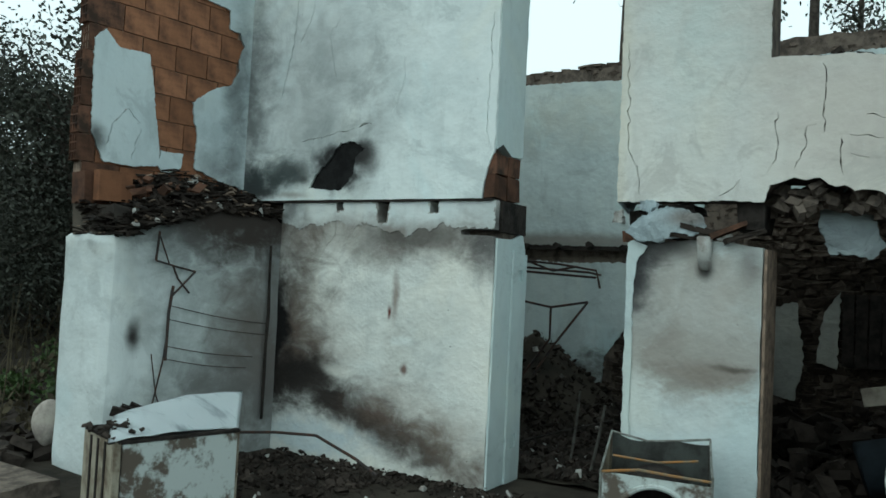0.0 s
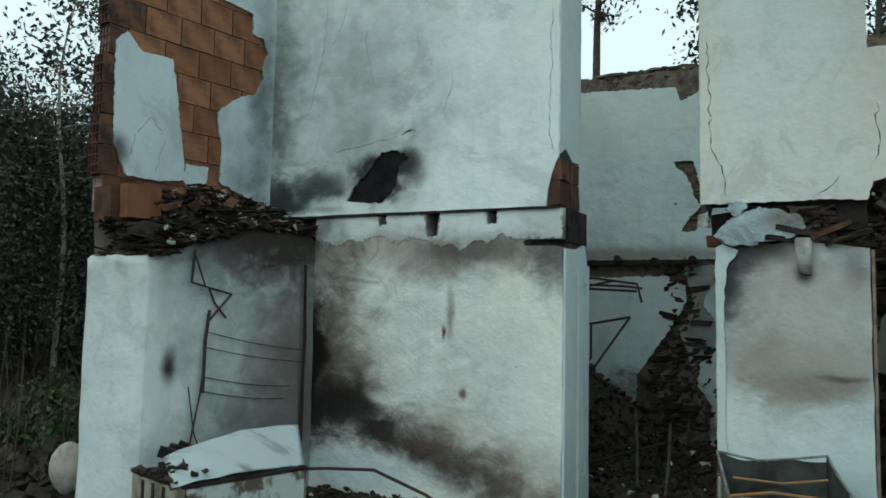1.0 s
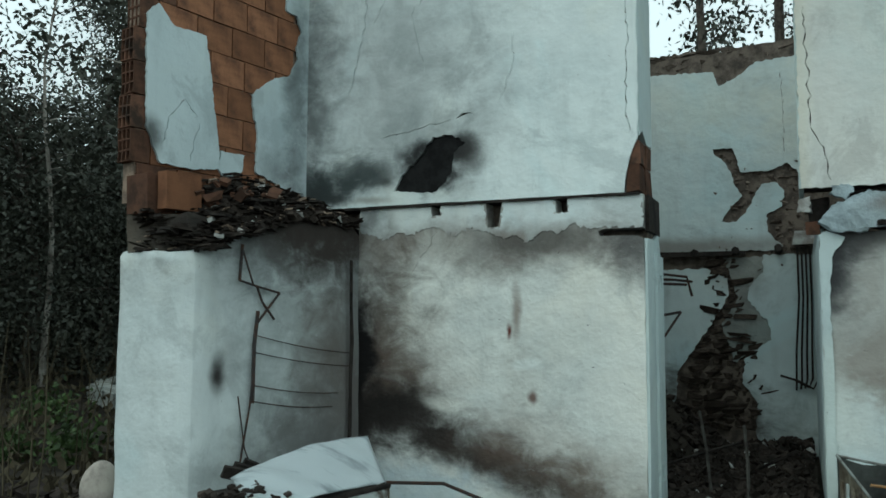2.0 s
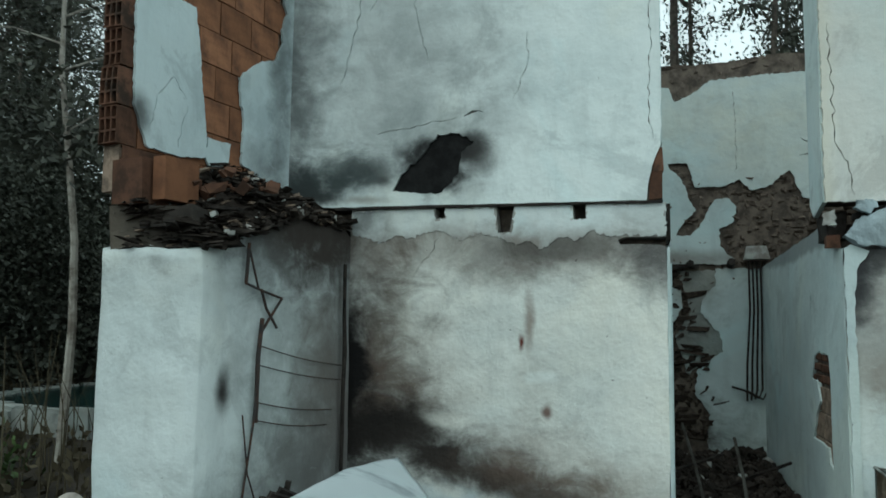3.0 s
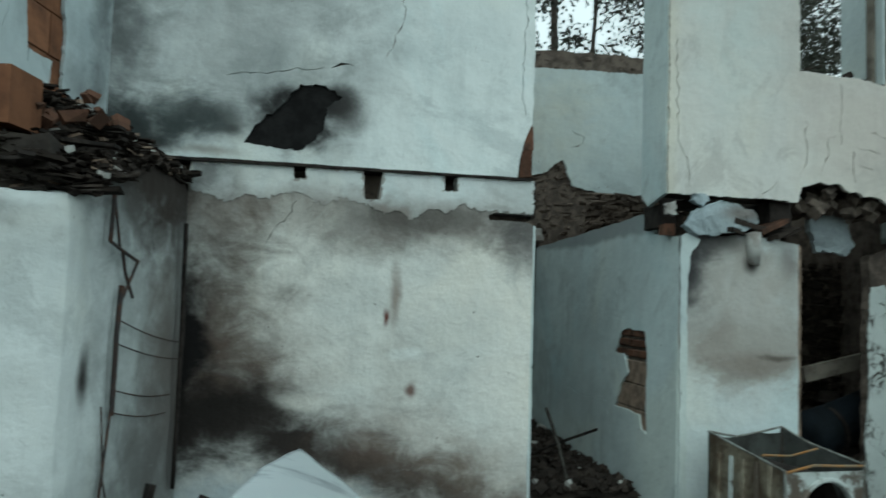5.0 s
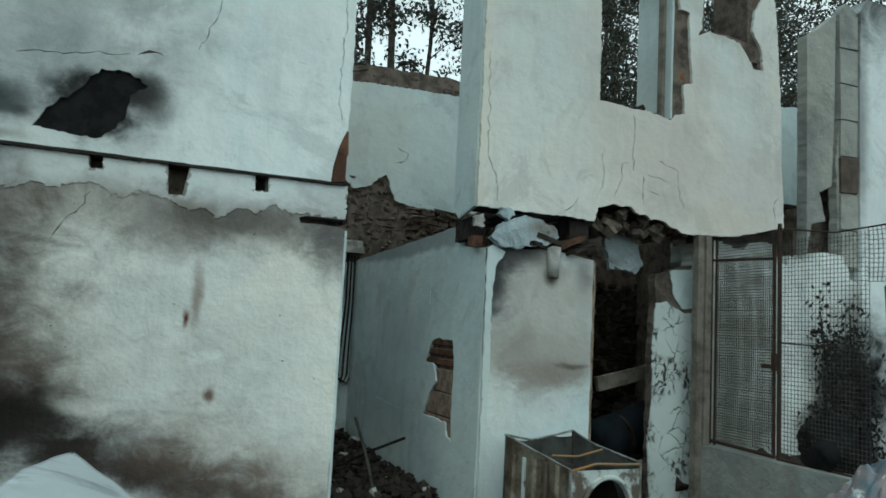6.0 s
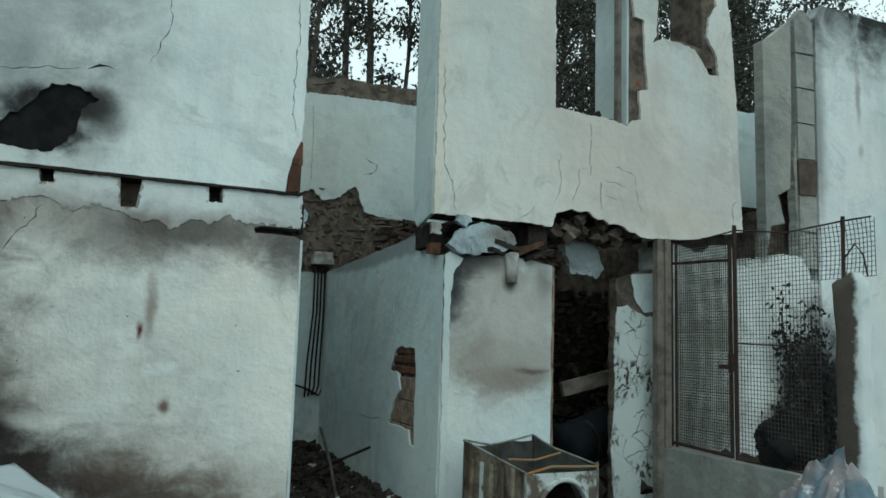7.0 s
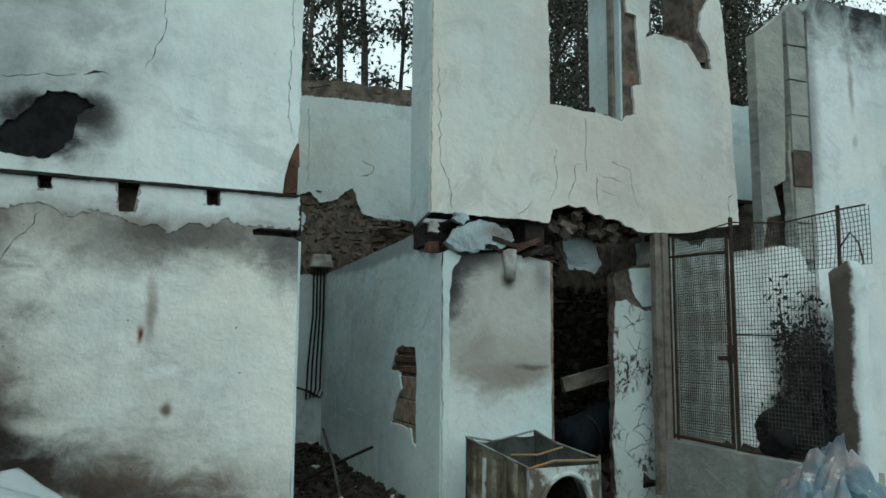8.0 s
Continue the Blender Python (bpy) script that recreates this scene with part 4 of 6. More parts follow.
for k in range(7):
    bm = bmesh.new()
    box(bm, (2.50, 5.315, 2.12 + k * 0.37), (2.735, 5.46, 2.472 + k * 0.37))
    rub(bm, 0.012, 5, k * 3.1)
    part("stone", bm, M_STONE if k == 2 else M_RENDER, wall_wing)
part("core", facade([(2.3, 2.0), (2.9, 2.0), (2.9, 4.6), (2.4, 4.5)], [], 0.1, 5.6), M_CORE, wall_wing, "dark rubble core")
structure(bm_object("wall_15", facade(jag([(2.2, -0.25), (5.5, -0.25), (5.5, 4.5), (3.2, 4.35), (2.2, 4.3)], 0.1, 0.02, 58), [], 0.3, 7.2), M_ROOM), "blue grey wall of the back yard")

# ---- low wall and pier that carry the wire gate ----
bm = ragged_grid(2, 24, lambda s, t: Vector((0.70 + 0.2 * s, 5.16 - 1.9 * t, 0.45 + 0.01 * noise.noise(Vector((s * 3, t * 14, 0))))))
made = bmesh.ops.extrude_face_region(bm, geom=bm.faces[:])
for g in made["geom"]:
    if isinstance(g, bmesh.types.BMVert):
        g.co.z = -0.3
wall_sill = structure(bm_object("wall_16", bm, M_RENDER), "low cement-rendered wall under the wire gate")


def post_shape(s, t):
    a = 2 * math.pi * s
    c, d = math.cos(a), math.sin(a)
    k = 1 / max(abs(c), abs(d)) ** 0.8
    top = 1.77 + 0.03 * math.sin(a * 2)
    p = Vector((0.785 + 0.06 * c * k, 3.35 + 0.105 * d * k, -0.3 + t * (top + 0.3)))
    return p + noise.noise_vector(p * 5) * 0.02


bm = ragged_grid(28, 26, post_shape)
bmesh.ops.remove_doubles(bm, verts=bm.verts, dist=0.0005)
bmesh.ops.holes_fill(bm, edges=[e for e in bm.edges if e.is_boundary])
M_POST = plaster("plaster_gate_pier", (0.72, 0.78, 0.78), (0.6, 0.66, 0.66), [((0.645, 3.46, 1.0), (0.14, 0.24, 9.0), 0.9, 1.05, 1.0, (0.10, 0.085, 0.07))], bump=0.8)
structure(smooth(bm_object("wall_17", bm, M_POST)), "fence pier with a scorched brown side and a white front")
# ---- heaps of rubble ----
def heap(name, label, material, count, seed, place, sizes=(0.03, 0.16), tilt=0.9, flat=1.0):
    rnd = random.Random(seed)
    bm = bmesh.new()
    for k in range(count):
        p = place(rnd)
        s = sizes[0] + (sizes[1] - sizes[0]) * rnd.random() ** 2.2
        chunk(bm, p, (s * rnd.uniform(0.8, 1.8) / flat, s * rnd.uniform(0.6, 1.3), s * rnd.uniform(0.3, 0.9) * flat), rnd, tilt)
    return tagged(bm_object(name, bm, material), label, "rubble", kind="stuff")


def ledge(rnd):
    y = rnd.uniform(3.42, 5.1)
    w = rnd.random()
    x = -4.99 + 0.08 * (y - 3.4) - w * 0.66
    base = 1.83 + 0.29 * max(0.0, min(1.0, (y - 3.45) / 0.9))
    rise = 0.08 + (2.54 - 0.1 * (y - 3.5) - base) * min(1, w * 1.25) * min(1, 0.3 + max(0, y - 3.6))
    return (x, y, base + rnd.random() * rise)


def ledge_bed(s, t):
    y = 3.46 + 1.64 * t
    x = -4.97 + 0.08 * (y - 3.4) - s * 0.70
    base = 1.83 + 0.29 * max(0.0, min(1.0, (y - 3.45) / 0.9))
    rise = 0.03 + (2.5 - 0.1 * (y - 3.5) - base) * min(1, s * 1.25) * min(1, 0.3 + max(0, y - 3.6))
    p = Vector((x, y, base + rise))
    return p + Vector((0, 0, 0.05 * noise.noise(p * 7) + 0.03 * noise.noise(p * 19)))


tagged(bm_object("ledge_ash", ragged_grid(40, 80, ledge_bed), M_RUBBLE), "bed of ash and burnt floor on the wall ledge", "ash", kind="stuff")
heap("ledge_rubble", "charred floor remains and broken brick on the wall ledge", M_RUBBLE, 2600, 1, ledge, (0.01, 0.07), 0.3, 0.45)
heap("ledge_plaster", "crumbs of pale plaster among the ledge debris", M_PALE, 110, 2, ledge, (0.01, 0.06))
heap("ledge_mortar", "brown mortar and baked earth among the ledge debris", M_MORTAR, 260, 4, ledge, (0.01, 0.06), 0.4, 0.6)
heap("ledge_tiles", "broken orange tile pieces among the ledge debris", M_BRICKDARK, 40, 3, lambda r: (-5.3 + r.uniform(-0.25, 0.25), r.uniform(3.5, 4.6), 2.2 + r.uniform(0, 0.14)), (0.03, 0.11))
rnd = random.Random(7)
for k in range(34):
    y = 3.42 + k * 0.048
    bm = bmesh.new()
    lift = 0.29 * max(0.0, min(1.0, (y - 3.45) / 0.9)) + 0.1
    m = Matrix.Translation((-5.3 + rnd.uniform(-0.22, 0.2), y, 1.87 + lift + rnd.uniform(-0.02, 0.1))) @ Euler((rnd.uniform(-0.15, 0.15), rnd.uniform(-0.05, 0.3), rnd.uniform(-1.2, 0.2))).to_matrix().to_4x4()
    bmesh.ops.create_cube(bm, size=1, matrix=m @ Matrix.Diagonal((rnd.uniform(0.2, 0.6), rnd.uniform(0.025, 0.06), 0.016, 1)))
    bmesh.ops.subdivide_edges(bm, edges=bm.edges[:], cuts=3, use_grid_fill=True)
    rub(bm, 0.022, 9, k)
    tagged(bm_object("charred_plank", bm, M_CHAR), "charred splintered floor plank on the wall ledge", "plank", "fallen planks")


def passage(rnd):
    x, y = rnd.uniform(-4.9, -1.42), rnd.uniform(5.75, 8.9)
    d = math.hypot(x + 3.6, y - 8.6)
    top = 0.08 + 1.1 * max(0.0, 1 - d / 1.35) + 0.12 * max(0.0, 1 - abs(x + 1.6) / 0.5) * (y - 5.7) / 3.2
    return (x, y, -0.1 + top * rnd.uniform(0.75, 1.0) if rnd.random() < 0.8 else -0.1 + top * rnd.random())


def mound(s, t):
    x, y = -4.95 + 3.55 * s, 5.7 + 3.25 * t
    d = math.hypot(x + 3.6, y - 8.6)
    z = -0.08 + 1.1 * max(0.0, 1 - d / 1.35) + 0.12 * max(0.0, 1 - abs(x + 1.6) / 0.5) * t
    return Vector((x, y, z + 0.06 * noise.noise(Vector((x * 3, y * 3, 2)))))


tagged(smooth(bm_object("earth_mound", ragged_grid(40, 36, mound), M_EARTH)), "mound of burnt earth and fallen wall", "mound", kind="stuff")
heap("passage_rubble", "fallen stones and ash covering the passage floor", M_RUBBLE, 6500, 11, passage, (0.014, 0.085))
heap("passage_plaster", "pale bits of plaster in the passage debris", M_PALE, 110, 12, passage, (0.02, 0.08))


def inner(rnd):
    x, y = rnd.uniform(-0.9, 2.1), rnd.uniform(5.5, 8.1)
    return (x, y, -0.1 + rnd.random() * (0.12 + 0.55 * (y - 5.5) / 2.6))


heap("inner_rubble", "dark burnt debris filling the inner room", M_RUBBLE, 900, 13, inner, (0.04, 0.24))


def yard(rnd):
    x, y = rnd.uniform(-4.7, 0.6), rnd.uniform(3.3, 5.1)
    if rnd.random() < 0.55:
        y = 5.12 - abs(rnd.gauss(0, 0.25))
    return (x, y, -0.155 + rnd.random() * 0.06 + max(0, 0.03 - 0.15 * (5.1 - y)) * rnd.random())


heap("yard_rubble", "burnt rubble scattered along the foot of the wall", M_RUBBLE, 4200, 14, yard, (0.008, 0.05), 0.6, 0.75)
heap("yard_plaster", "white plaster crumbs along the foot of the wall", M_PALE, 160, 15, yard, (0.02, 0.09))
heap("corner_rubble", "dark debris heaped in the room corner", M_RUBBLE, 900, 16, lambda r: (r.uniform(-4.85, -3.3), r.uniform(4.0, 4.8), -0.165 + r.random() * 0.09), (0.012, 0.07))

# ---- things on top of the stained panel ----
M_TORN = plaster("torn_plaster", (0.38, 0.45, 0.48), (0.17, 0.19, 0.205), [((-0.9, 5.1, 2.12), (0.3, FAR, 0.1), 0.1, 1.1, 0.7, BROWN)], rough_scale=1.5, bump=1.0)


def slab_piece(name, label, category, outline, depth, m, material, seed):
    bm = slab(jag(outline, 0.022, 0.012, seed), [], depth, (0, 0, 0), (1, 0, 0), (0, 1, 0))
    bmesh.ops.subdivide_edges(bm, edges=[e for e in bm.edges if e.calc_length() > 0.04], cuts=2, use_grid_fill=True)
    rub(rub(bm, 0.03, 6, seed), 0.012, 21, seed)
    bmesh.ops.transform(bm, matrix=m, verts=bm.verts)
    return tagged(bm_object(name, bm, material), label, category)


slab_piece("fallen_plaster_sheet", "pale sheet of plaster slumped over the wall top", "plaster sheet", [(-1.37, 2.02), (-1.27, 1.95), (-1.12, 1.95), (-1.0, 2.0), (-0.88, 2.02), (-0.8, 2.08), (-0.84, 2.17), (-0.98, 2.21), (-1.15, 2.2), (-1.28, 2.13)], 0.05, pose(0, 5.10, 0), M_TORN, 61)
slab_piece("plaster_fragment", "white triangular plaster fragment under the upper wall", "plaster", [(-1.3, 2.2), (-1.28, 2.26), (-1.16, 2.255), (-1.2, 2.17)], 0.05, pose(0, 5.13, 0), M_TORN, 62)
slab_piece("plaster_fragment", "white plaster fragment hanging at the doorway corner", "plaster", [(-1.50, 2.1), (-1.5, 2.17), (-1.42, 2.2), (-1.4, 2.1)], 0.06, pose(0, 5.14, 0), M_PALE, 63)
for k, (x, z, a) in enumerate([(-0.84, 2.05, 12), (-0.66, 2.05, -22), (-0.55, 2.01, -18), (-0.95, 2.0, 5)]):
    bm = bmesh.new()
    bmesh.ops.create_cube(bm, size=1, matrix=pose(x, 5.2, z, 0, a, 10 * k) @ Matrix.Diagonal((0.27, 0.2, 0.035, 1)))
    bmesh.ops.subdivide_edges(bm, edges=bm.edges[:], cuts=2)
    rub(bm, 0.02, 8, k)
    tagged(bm_object("broken_tile", bm, M_BRICKDARK if k == 1 else M_RUBBLE), "broken clay tile lying on the wall top", "tile", "tiles on the wall top")
bm = bmesh.new()
bmesh.ops.create_cone(bm, segments=12, radius1=0.035, radius2=0.06, depth=0.24, cap_ends=True, matrix=pose(-0.8, 5.13, 1.88))
rub(bm, 0.02, 10)
tagged(smooth(bm_object("plaster_lump", bm, M_PALE)), "grey drip of hardened plaster hanging on the panel", "plaster lump")
for k, (x0, x1, z0, z1) in enumerate([(-1.42, -1.3, 2.04, 2.22), (-0.6, -0.42, 2.06, 2.25), (-1.18, -0.9, 2.2, 2.25)]):
    bm = bmesh.new()
    box(bm, (x0, 5.36 if k == 0 else 5.24, z0), (x1, 5.7, z1))
    bmesh.ops.subdivide_edges(bm, edges=bm.edges[:], cuts=2)
    rub(bm, 0.025, 7, k)
    tagged(bm_object("beam_end", bm, M_CHAR), "charred beam end in the wall", "beam", "charred beams")
bm = bmesh.new()
box(bm, (-1.44, 5.26, 1.97), (-1.36, 5.38, 2.05))
rub(bm, 0.015, 9)
tagged(bm_object("brick", bm, M_BRICKDARK), "red brick showing at the passage corner", "brick")
rnd = random.Random(8)
bm = bmesh.new()
for k in range(90):
    chunk(bm, (rnd.uniform(-0.42, 0.7), 5.25 + rnd.uniform(0, 0.3), 2.05 + rnd.uniform(0.05, 0.25) * (1 if rnd.random() < 0.5 else 0.9) + 0.1), (0.11, 0.1, 0.07), rnd, 1.2)
tagged(bm_object("lintel_rubble", bm, M_CORE), "broken stones of the lost lintel", "rubble", kind="stuff")
slab_piece("hanging_plaster", "pale slab of plaster hanging over the doorway", "plaster", [(-0.05, 1.88), (-0.12, 2.05), (-0.12, 2.28), (0.06, 2.36), (0.2, 2.26), (0.22, 2.08), (0.3, 1.95), (0.2, 1.87)], 0.05, pose(0.03, 5.5, 0.03), M_TORN, 64)
# ---- beam and rolled sheet in the dark doorway ----
bm = bmesh.new()
bmesh.ops.create_cube(bm, size=1, matrix=look((0.72, 6.0, 1.0), (1.75, 6.05, 1.23)) @ Matrix.Diagonal((0.05, 0.13, 1.1, 1)))
tagged(bm_object("wooden_beam", bm, M_WOOD), "pale wooden beam leaning across the dark doorway", "beam")
bm = bmesh.new()
tube(bm, [(0.2, 5.95, 0.34), (0.5, 6.0, 0.44), (0.85, 6.05, 0.54), (1.2, 6.1, 0.62)], 0.2, 16)
rub(bm, 0.04, 4)
roll = tagged(smooth(bm_object("rolled_tarpaulin", bm, M_BLUE)), "dark blue rolled tarpaulin lying in the doorway debris", "tarpaulin")
for k in (0.25, 0.7):
    bm = bmesh.new()
    bmesh.ops.create_cone(bm, segments=16, radius1=0.215, radius2=0.215, depth=0.03, cap_ends=True, matrix=look((0.2 + 1.0 * k, 5.95 + 0.15 * k, 0.34 + 0.28 * k), (1.3, 6.12, 0.65)))
    part("strap", bm, M_CHAR, roll)

# ---- bent bars on the side wall ----
O3, A3 = Vector((-4.86, 5.14, 0)), Vector((-0.21, -1.74, 0)).normalized()


def on3(u, z, d=0.03):
    return O3 + A3 * u + Vector((d, 0, z))


cage = tagged(new("rebar_cage"), "torn rusty reinforcing bars hanging on the white side wall", "reinforcing bar")
for path, r in (([(1.36, 1.9), (1.37, 1.78), (1.38, 1.65)], 0.011), ([(1.355, 1.86), (1.25, 1.62)], 0.007), ([(1.38, 1.65), (1.2, 1.61), (0.99, 1.57)], 0.009), ([(0.99, 1.57), (1.1, 1.46), (1.2, 1.36)], 0.009),
                ([(1.22, 1.62), (1.16, 1.5), (1.04, 1.38)], 0.009), ([(1.2, 1.44), (1.23, 1.2), (1.235, 0.8)], 0.014), ([(1.215, 1.4), (1.225, 1.1), (1.26, 0.78), (1.36, 0.3), (1.37, 0.0)], 0.007),
                ([(1.37, 0.86), (1.3, 0.5), (1.2, 0.3), (1.14, 0.12)], 0.005)):
    part("bar", tube(bmesh.new(), [on3(u, z, 0.035) for u, z in path], r, 6), M_IRON, cage)
for z, u, drop in ((1.27, 0.17, 0.17), (1.15, 0.12, 0.16), (0.92, 0.31, 0.13), (0.81, 0.38, 0.12)):
    part("wire", tube(bmesh.new(), [on3(1.22 + (u - 1.22) * k / 5, z - drop * k / 5 - 0.02 * math.sin(k * 0.63), 0.035) for k in range(6)], 0.004, 5), M_IRON, cage)
corner_bar = tagged(bm_object("corner_beam", rub(tube(bmesh.new(), [on3(0.16, z, 0.04) for z in (0.18, 0.6, 0.9, 1.2, 1.5, 1.86)], 0.015, 8), 0.02, 6), M_CHAR), "charred upright post in the room corner", "post")
bm = bmesh.new()
bmesh.ops.create_cube(bm, size=1, matrix=pose(-4.83, 4.0, 0.2, 0, 12, 20) @ Matrix.Diagonal((0.035, 0.1, 0.5, 1)))
tagged(bm_object("charred_board", rub(bm, 0.02, 6), M_CHAR), "charred board leaning behind the burnt stove", "board")

# ---- loose white wire over the corner debris ----
tagged(bm_object("bent_tube", tube(bmesh.new(), [(-4.85, 4.55, 0.12), (-4.3, 4.6, 0.19), (-3.8, 4.55, 0.24), (-3.3, 4.45, 0.14), (-3.05, 4.4, 0.06)], 0.013, 7), M_IRON), "thin dark bent tube lying over the rubble", "tube")

# ---- burnt stove with a warped sheet on top ----
STOVE = Matrix.Translation((-4.08, 3.2, -0.12)) @ Euler((0, 0, radians(-16))).to_matrix().to_4x4()


def at(m, bm):
    bmesh.ops.transform(bm, matrix=m, verts=bm.verts)
    return bm


stove = tagged(new("stove"), "burnt white kitchen stove with blistered enamel, standing in the rubble", "stove")
stove.matrix_world = STOVE
for name, lo, hi, mat in (("side_panel", (-0.3, -0.44, 0), (0.3, -0.42, 0.56), M_CREAM), ("side_panel", (-0.3, 0.42, 0), (0.3, 0.44, 0.56), M_CREAM), ("back_panel", (-0.3, -0.42, 0), (-0.28, 0.42, 0.56), M_ENAMEL),
                          ("front_panel", (0.28, -0.40, 0), (0.305, 0.42, 0.55), M_ENAMEL), ("corner_post", (0.26, -0.455, 0), (0.31, -0.41, 0.57), M_CREAM), ("hob", (-0.3, -0.44, 0.55), (0.31, 0.44, 0.575), M_CHAR)):
    bm = bmesh.new()
    box(bm, lo, hi)
    bmesh.ops.bevel(bm, geom=bm.edges[:], offset=0.006, segments=2, affect="EDGES")
    part(name, bm, mat, stove)
for k in range(3):
    bm = bmesh.new()
    box(bm, (0.1 - k * 0.13, -0.447, 0.02), (0.13 - k * 0.13, -0.441, 0.54))
    part("seam", bm, M_CHAR, stove)


def warped(s, t):
    far = Vector((-4.4, 3.02, 0.52)).lerp(Vector((-4.05, 3.92, 0.64)), t)
    near = Vector((-3.9, 2.62, 0.49)).lerp(Vector((-3.7, 3.55, 0.47)), t)
    p = far.lerp(near, s)
    p.z += 0.05 * math.sin(3.1 * t) * (1 - 0.4 * s) - 0.03 * s * s + 0.012 * noise.noise(p * 6)
    return p


bm = thicken(ragged_grid(22, 26, warped), 0.012)
tagged(smooth(bm_object("warped_metal_sheet", bm, M_SHEET)), "white metal sheet buckled by heat on top of the stove", "metal sheet")
bm = bmesh.new()
for k in range(40):
    rr = random.Random(k)
    chunk(bm, STOVE @ Vector((rr.uniform(-0.2, 0.3), rr.uniform(-0.5, -0.25), 0.575 + rr.uniform(0, 0.06))), (0.05, 0.04, 0.02), rr, 0.5)
tagged(bm_object("stove_debris", bm, M_RUBBLE), "ash and crumbs on the stove top", "debris", kind="stuff")
for k in range(3):
    bm = bmesh.new()
    bmesh.ops.create_cube(bm, size=1, matrix=STOVE @ pose(-0.3, -0.12 + 0.06 * k, 0.62, 20, 15 + 6 * k, 70) @ Matrix.Diagonal((0.28, 0.03, 0.07, 1)))
    tagged(bm_object("charred_stick", rub(bm, 0.01, 8), M_CHAR), "charred stick of wood lying on the stove", "stick", "sticks on the stove")

# ---- burnt washing machine ----
WASH = Matrix.Translation((-0.93, 4.56, -0.17)) @ Euler((0, 0, radians(13))).to_matrix().to_4x4()
washer = tagged(new("washing_machine"), "gutted washing machine with bare rusty rim, standing before the panel", "washing machine")
washer.matrix_world = WASH
W, H = 0.33, 0.76
# front with a round port
port = [(0.22 * math.cos(a), 0.33 + 0.22 * math.sin(a)) for a in (2 * math.pi * k / 28 for k in range(28))]
front = part("front_panel", slab([(-W, 0), (W, 0), (W, 0.60), (-W, 0.62)], [port], 0.012, (0, -W, 0), (1, 0, 0), (0, 1, 0)), M_ENAMEL, washer, "scorched white front with a round port")
bm = bmesh.new()
tube(bm, [(0.235 * math.cos(a), -W - 0.012, 0.33 + 0.235 * math.sin(a)) for a in (2 * math.pi * k / 32 for k in range(33))], 0.017, 8)
part("port_ring", bm, M_ENAMEL, front, "scorched pale ring of the door opening")
bm = bmesh.new()
bmesh.ops.create_cone(bm, segments=26, radius1=0.26, radius2=0.26, depth=0.42, cap_ends=False, matrix=pose(0, 0.0, 0.33, 90))
bmesh.ops.create_circle(bm, segments=26, radius=0.26, cap_ends=True, matrix=pose(0, 0.21, 0.33, 90))
part("drum", thicken(bm, 0.004), M_CHAR, washer, "blackened steel drum")


def rim(s):
    return 0.76 - 0.045 * math.sin(s * 3.0) - 0.02 * math.sin(s * 8)


for name, a, b, mat in (("back_panel", (-W, W), (W, W), M_GALV), ("side_panel", (W, W), (W, -W), M_GALV), ("side_panel", (-W, -W), (-W, W), M_CREAM)):
    bm = ragged_grid(14, 6, lambda s, t: Vector((a[0] + (b[0] - a[0]) * s, a[1] + (b[1] - a[1]) * s, t * (rim(s) if name == "back_panel" else 0.76 - (0.14 * s if a[0] > 0 else 0.14 * (1 - s))))) + Vector((0.008 * math.sin(s * 20), 0.006 * math.sin(s * 17), 0)))
    part(name, thicken(bm, 0.008), mat, washer)
for k in range(5):
    bm = bmesh.new()
    box(bm, (-W - 0.012, -W + 0.09 + k * 0.11, 0.05), (-W - 0.002, -W + 0.13 + k * 0.11, 0.64))
    bmesh.ops.bevel(bm, geom=bm.edges[:], offset=0.004, segments=2, affect="EDGES")
    part("rib", bm, M_ENAMEL if k % 2 else M_CREAM, washer)
for path, r, mat in (([(-W, -W, 0.62), (-0.1, -W, 0.655), (0.12, -W, 0.64), (W, -W, 0.63)], 0.009, M_ORANGE), ([(-W, W, 0.76), (-0.08, W, 0.715), (0.1, W, 0.735), (W, W, 0.77)], 0.008, M_STEEL),
                     ([(W, W, 0.77), (W, 0.1, 0.70), (W, -W, 0.64)], 0.008, M_STEEL), ([(-W, W, 0.76), (-W, -W, 0.63)], 0.008, M_STEEL), ([(-W + 0.05, -0.1, 0.68), (0.0, -0.06, 0.655), (W - 0.08, -0.05, 0.69)], 0.008, M_ORANGE),
                     ([(W, -W, 0.0), (W, -W, 0.66)], 0.01, M_STEEL), ([(-W, -W, 0.0), (-W, -W, 0.63)], 0.01, M_STEEL), ([(W, W, 0.0), (W, W, 0.77)], 0.008, M_RUSTY)):
    part("frame_bar", tube(bmesh.new(), path, r, 6), mat, washer)

# ---- cables and fuse box on the rear wall ----
box_ = bm_object("fuse_box", facade([(-1.56, 2.19), (-1.28, 2.19), (-1.32, 2.34), (-1.53, 2.34)], [], 0.1, YR - 0.1), M_PALE)
tagged(box_, "pale electrical box hanging on the rear wall", "fuse box")
cables = tagged(new("cable_bundle"), "bundle of black cables hanging down the rear wall", "cable")
for k in range(5):
    x = -1.51 + k * 0.042
    low = 0.62 - 0.012 * abs(k - 3)
    path = [(x, YR - 0.05, 2.16), (x + 0.004, YR - 0.05, 1.6), (x - 0.01 * (4 - k), YR - 0.05, 1.0), (x - 0.012 * (4 - k), YR - 0.05, low + 0.1), (x - 0.05, YR - 0.05, low), (x - 0.2, YR - 0.05, low + 0.08), (-1.72, YR - 0.05, 0.74)]
    part("cable", tube(bmesh.new(), path if k in (3, 4) else path[:5], 0.012, 6), M_CHAR, cables)

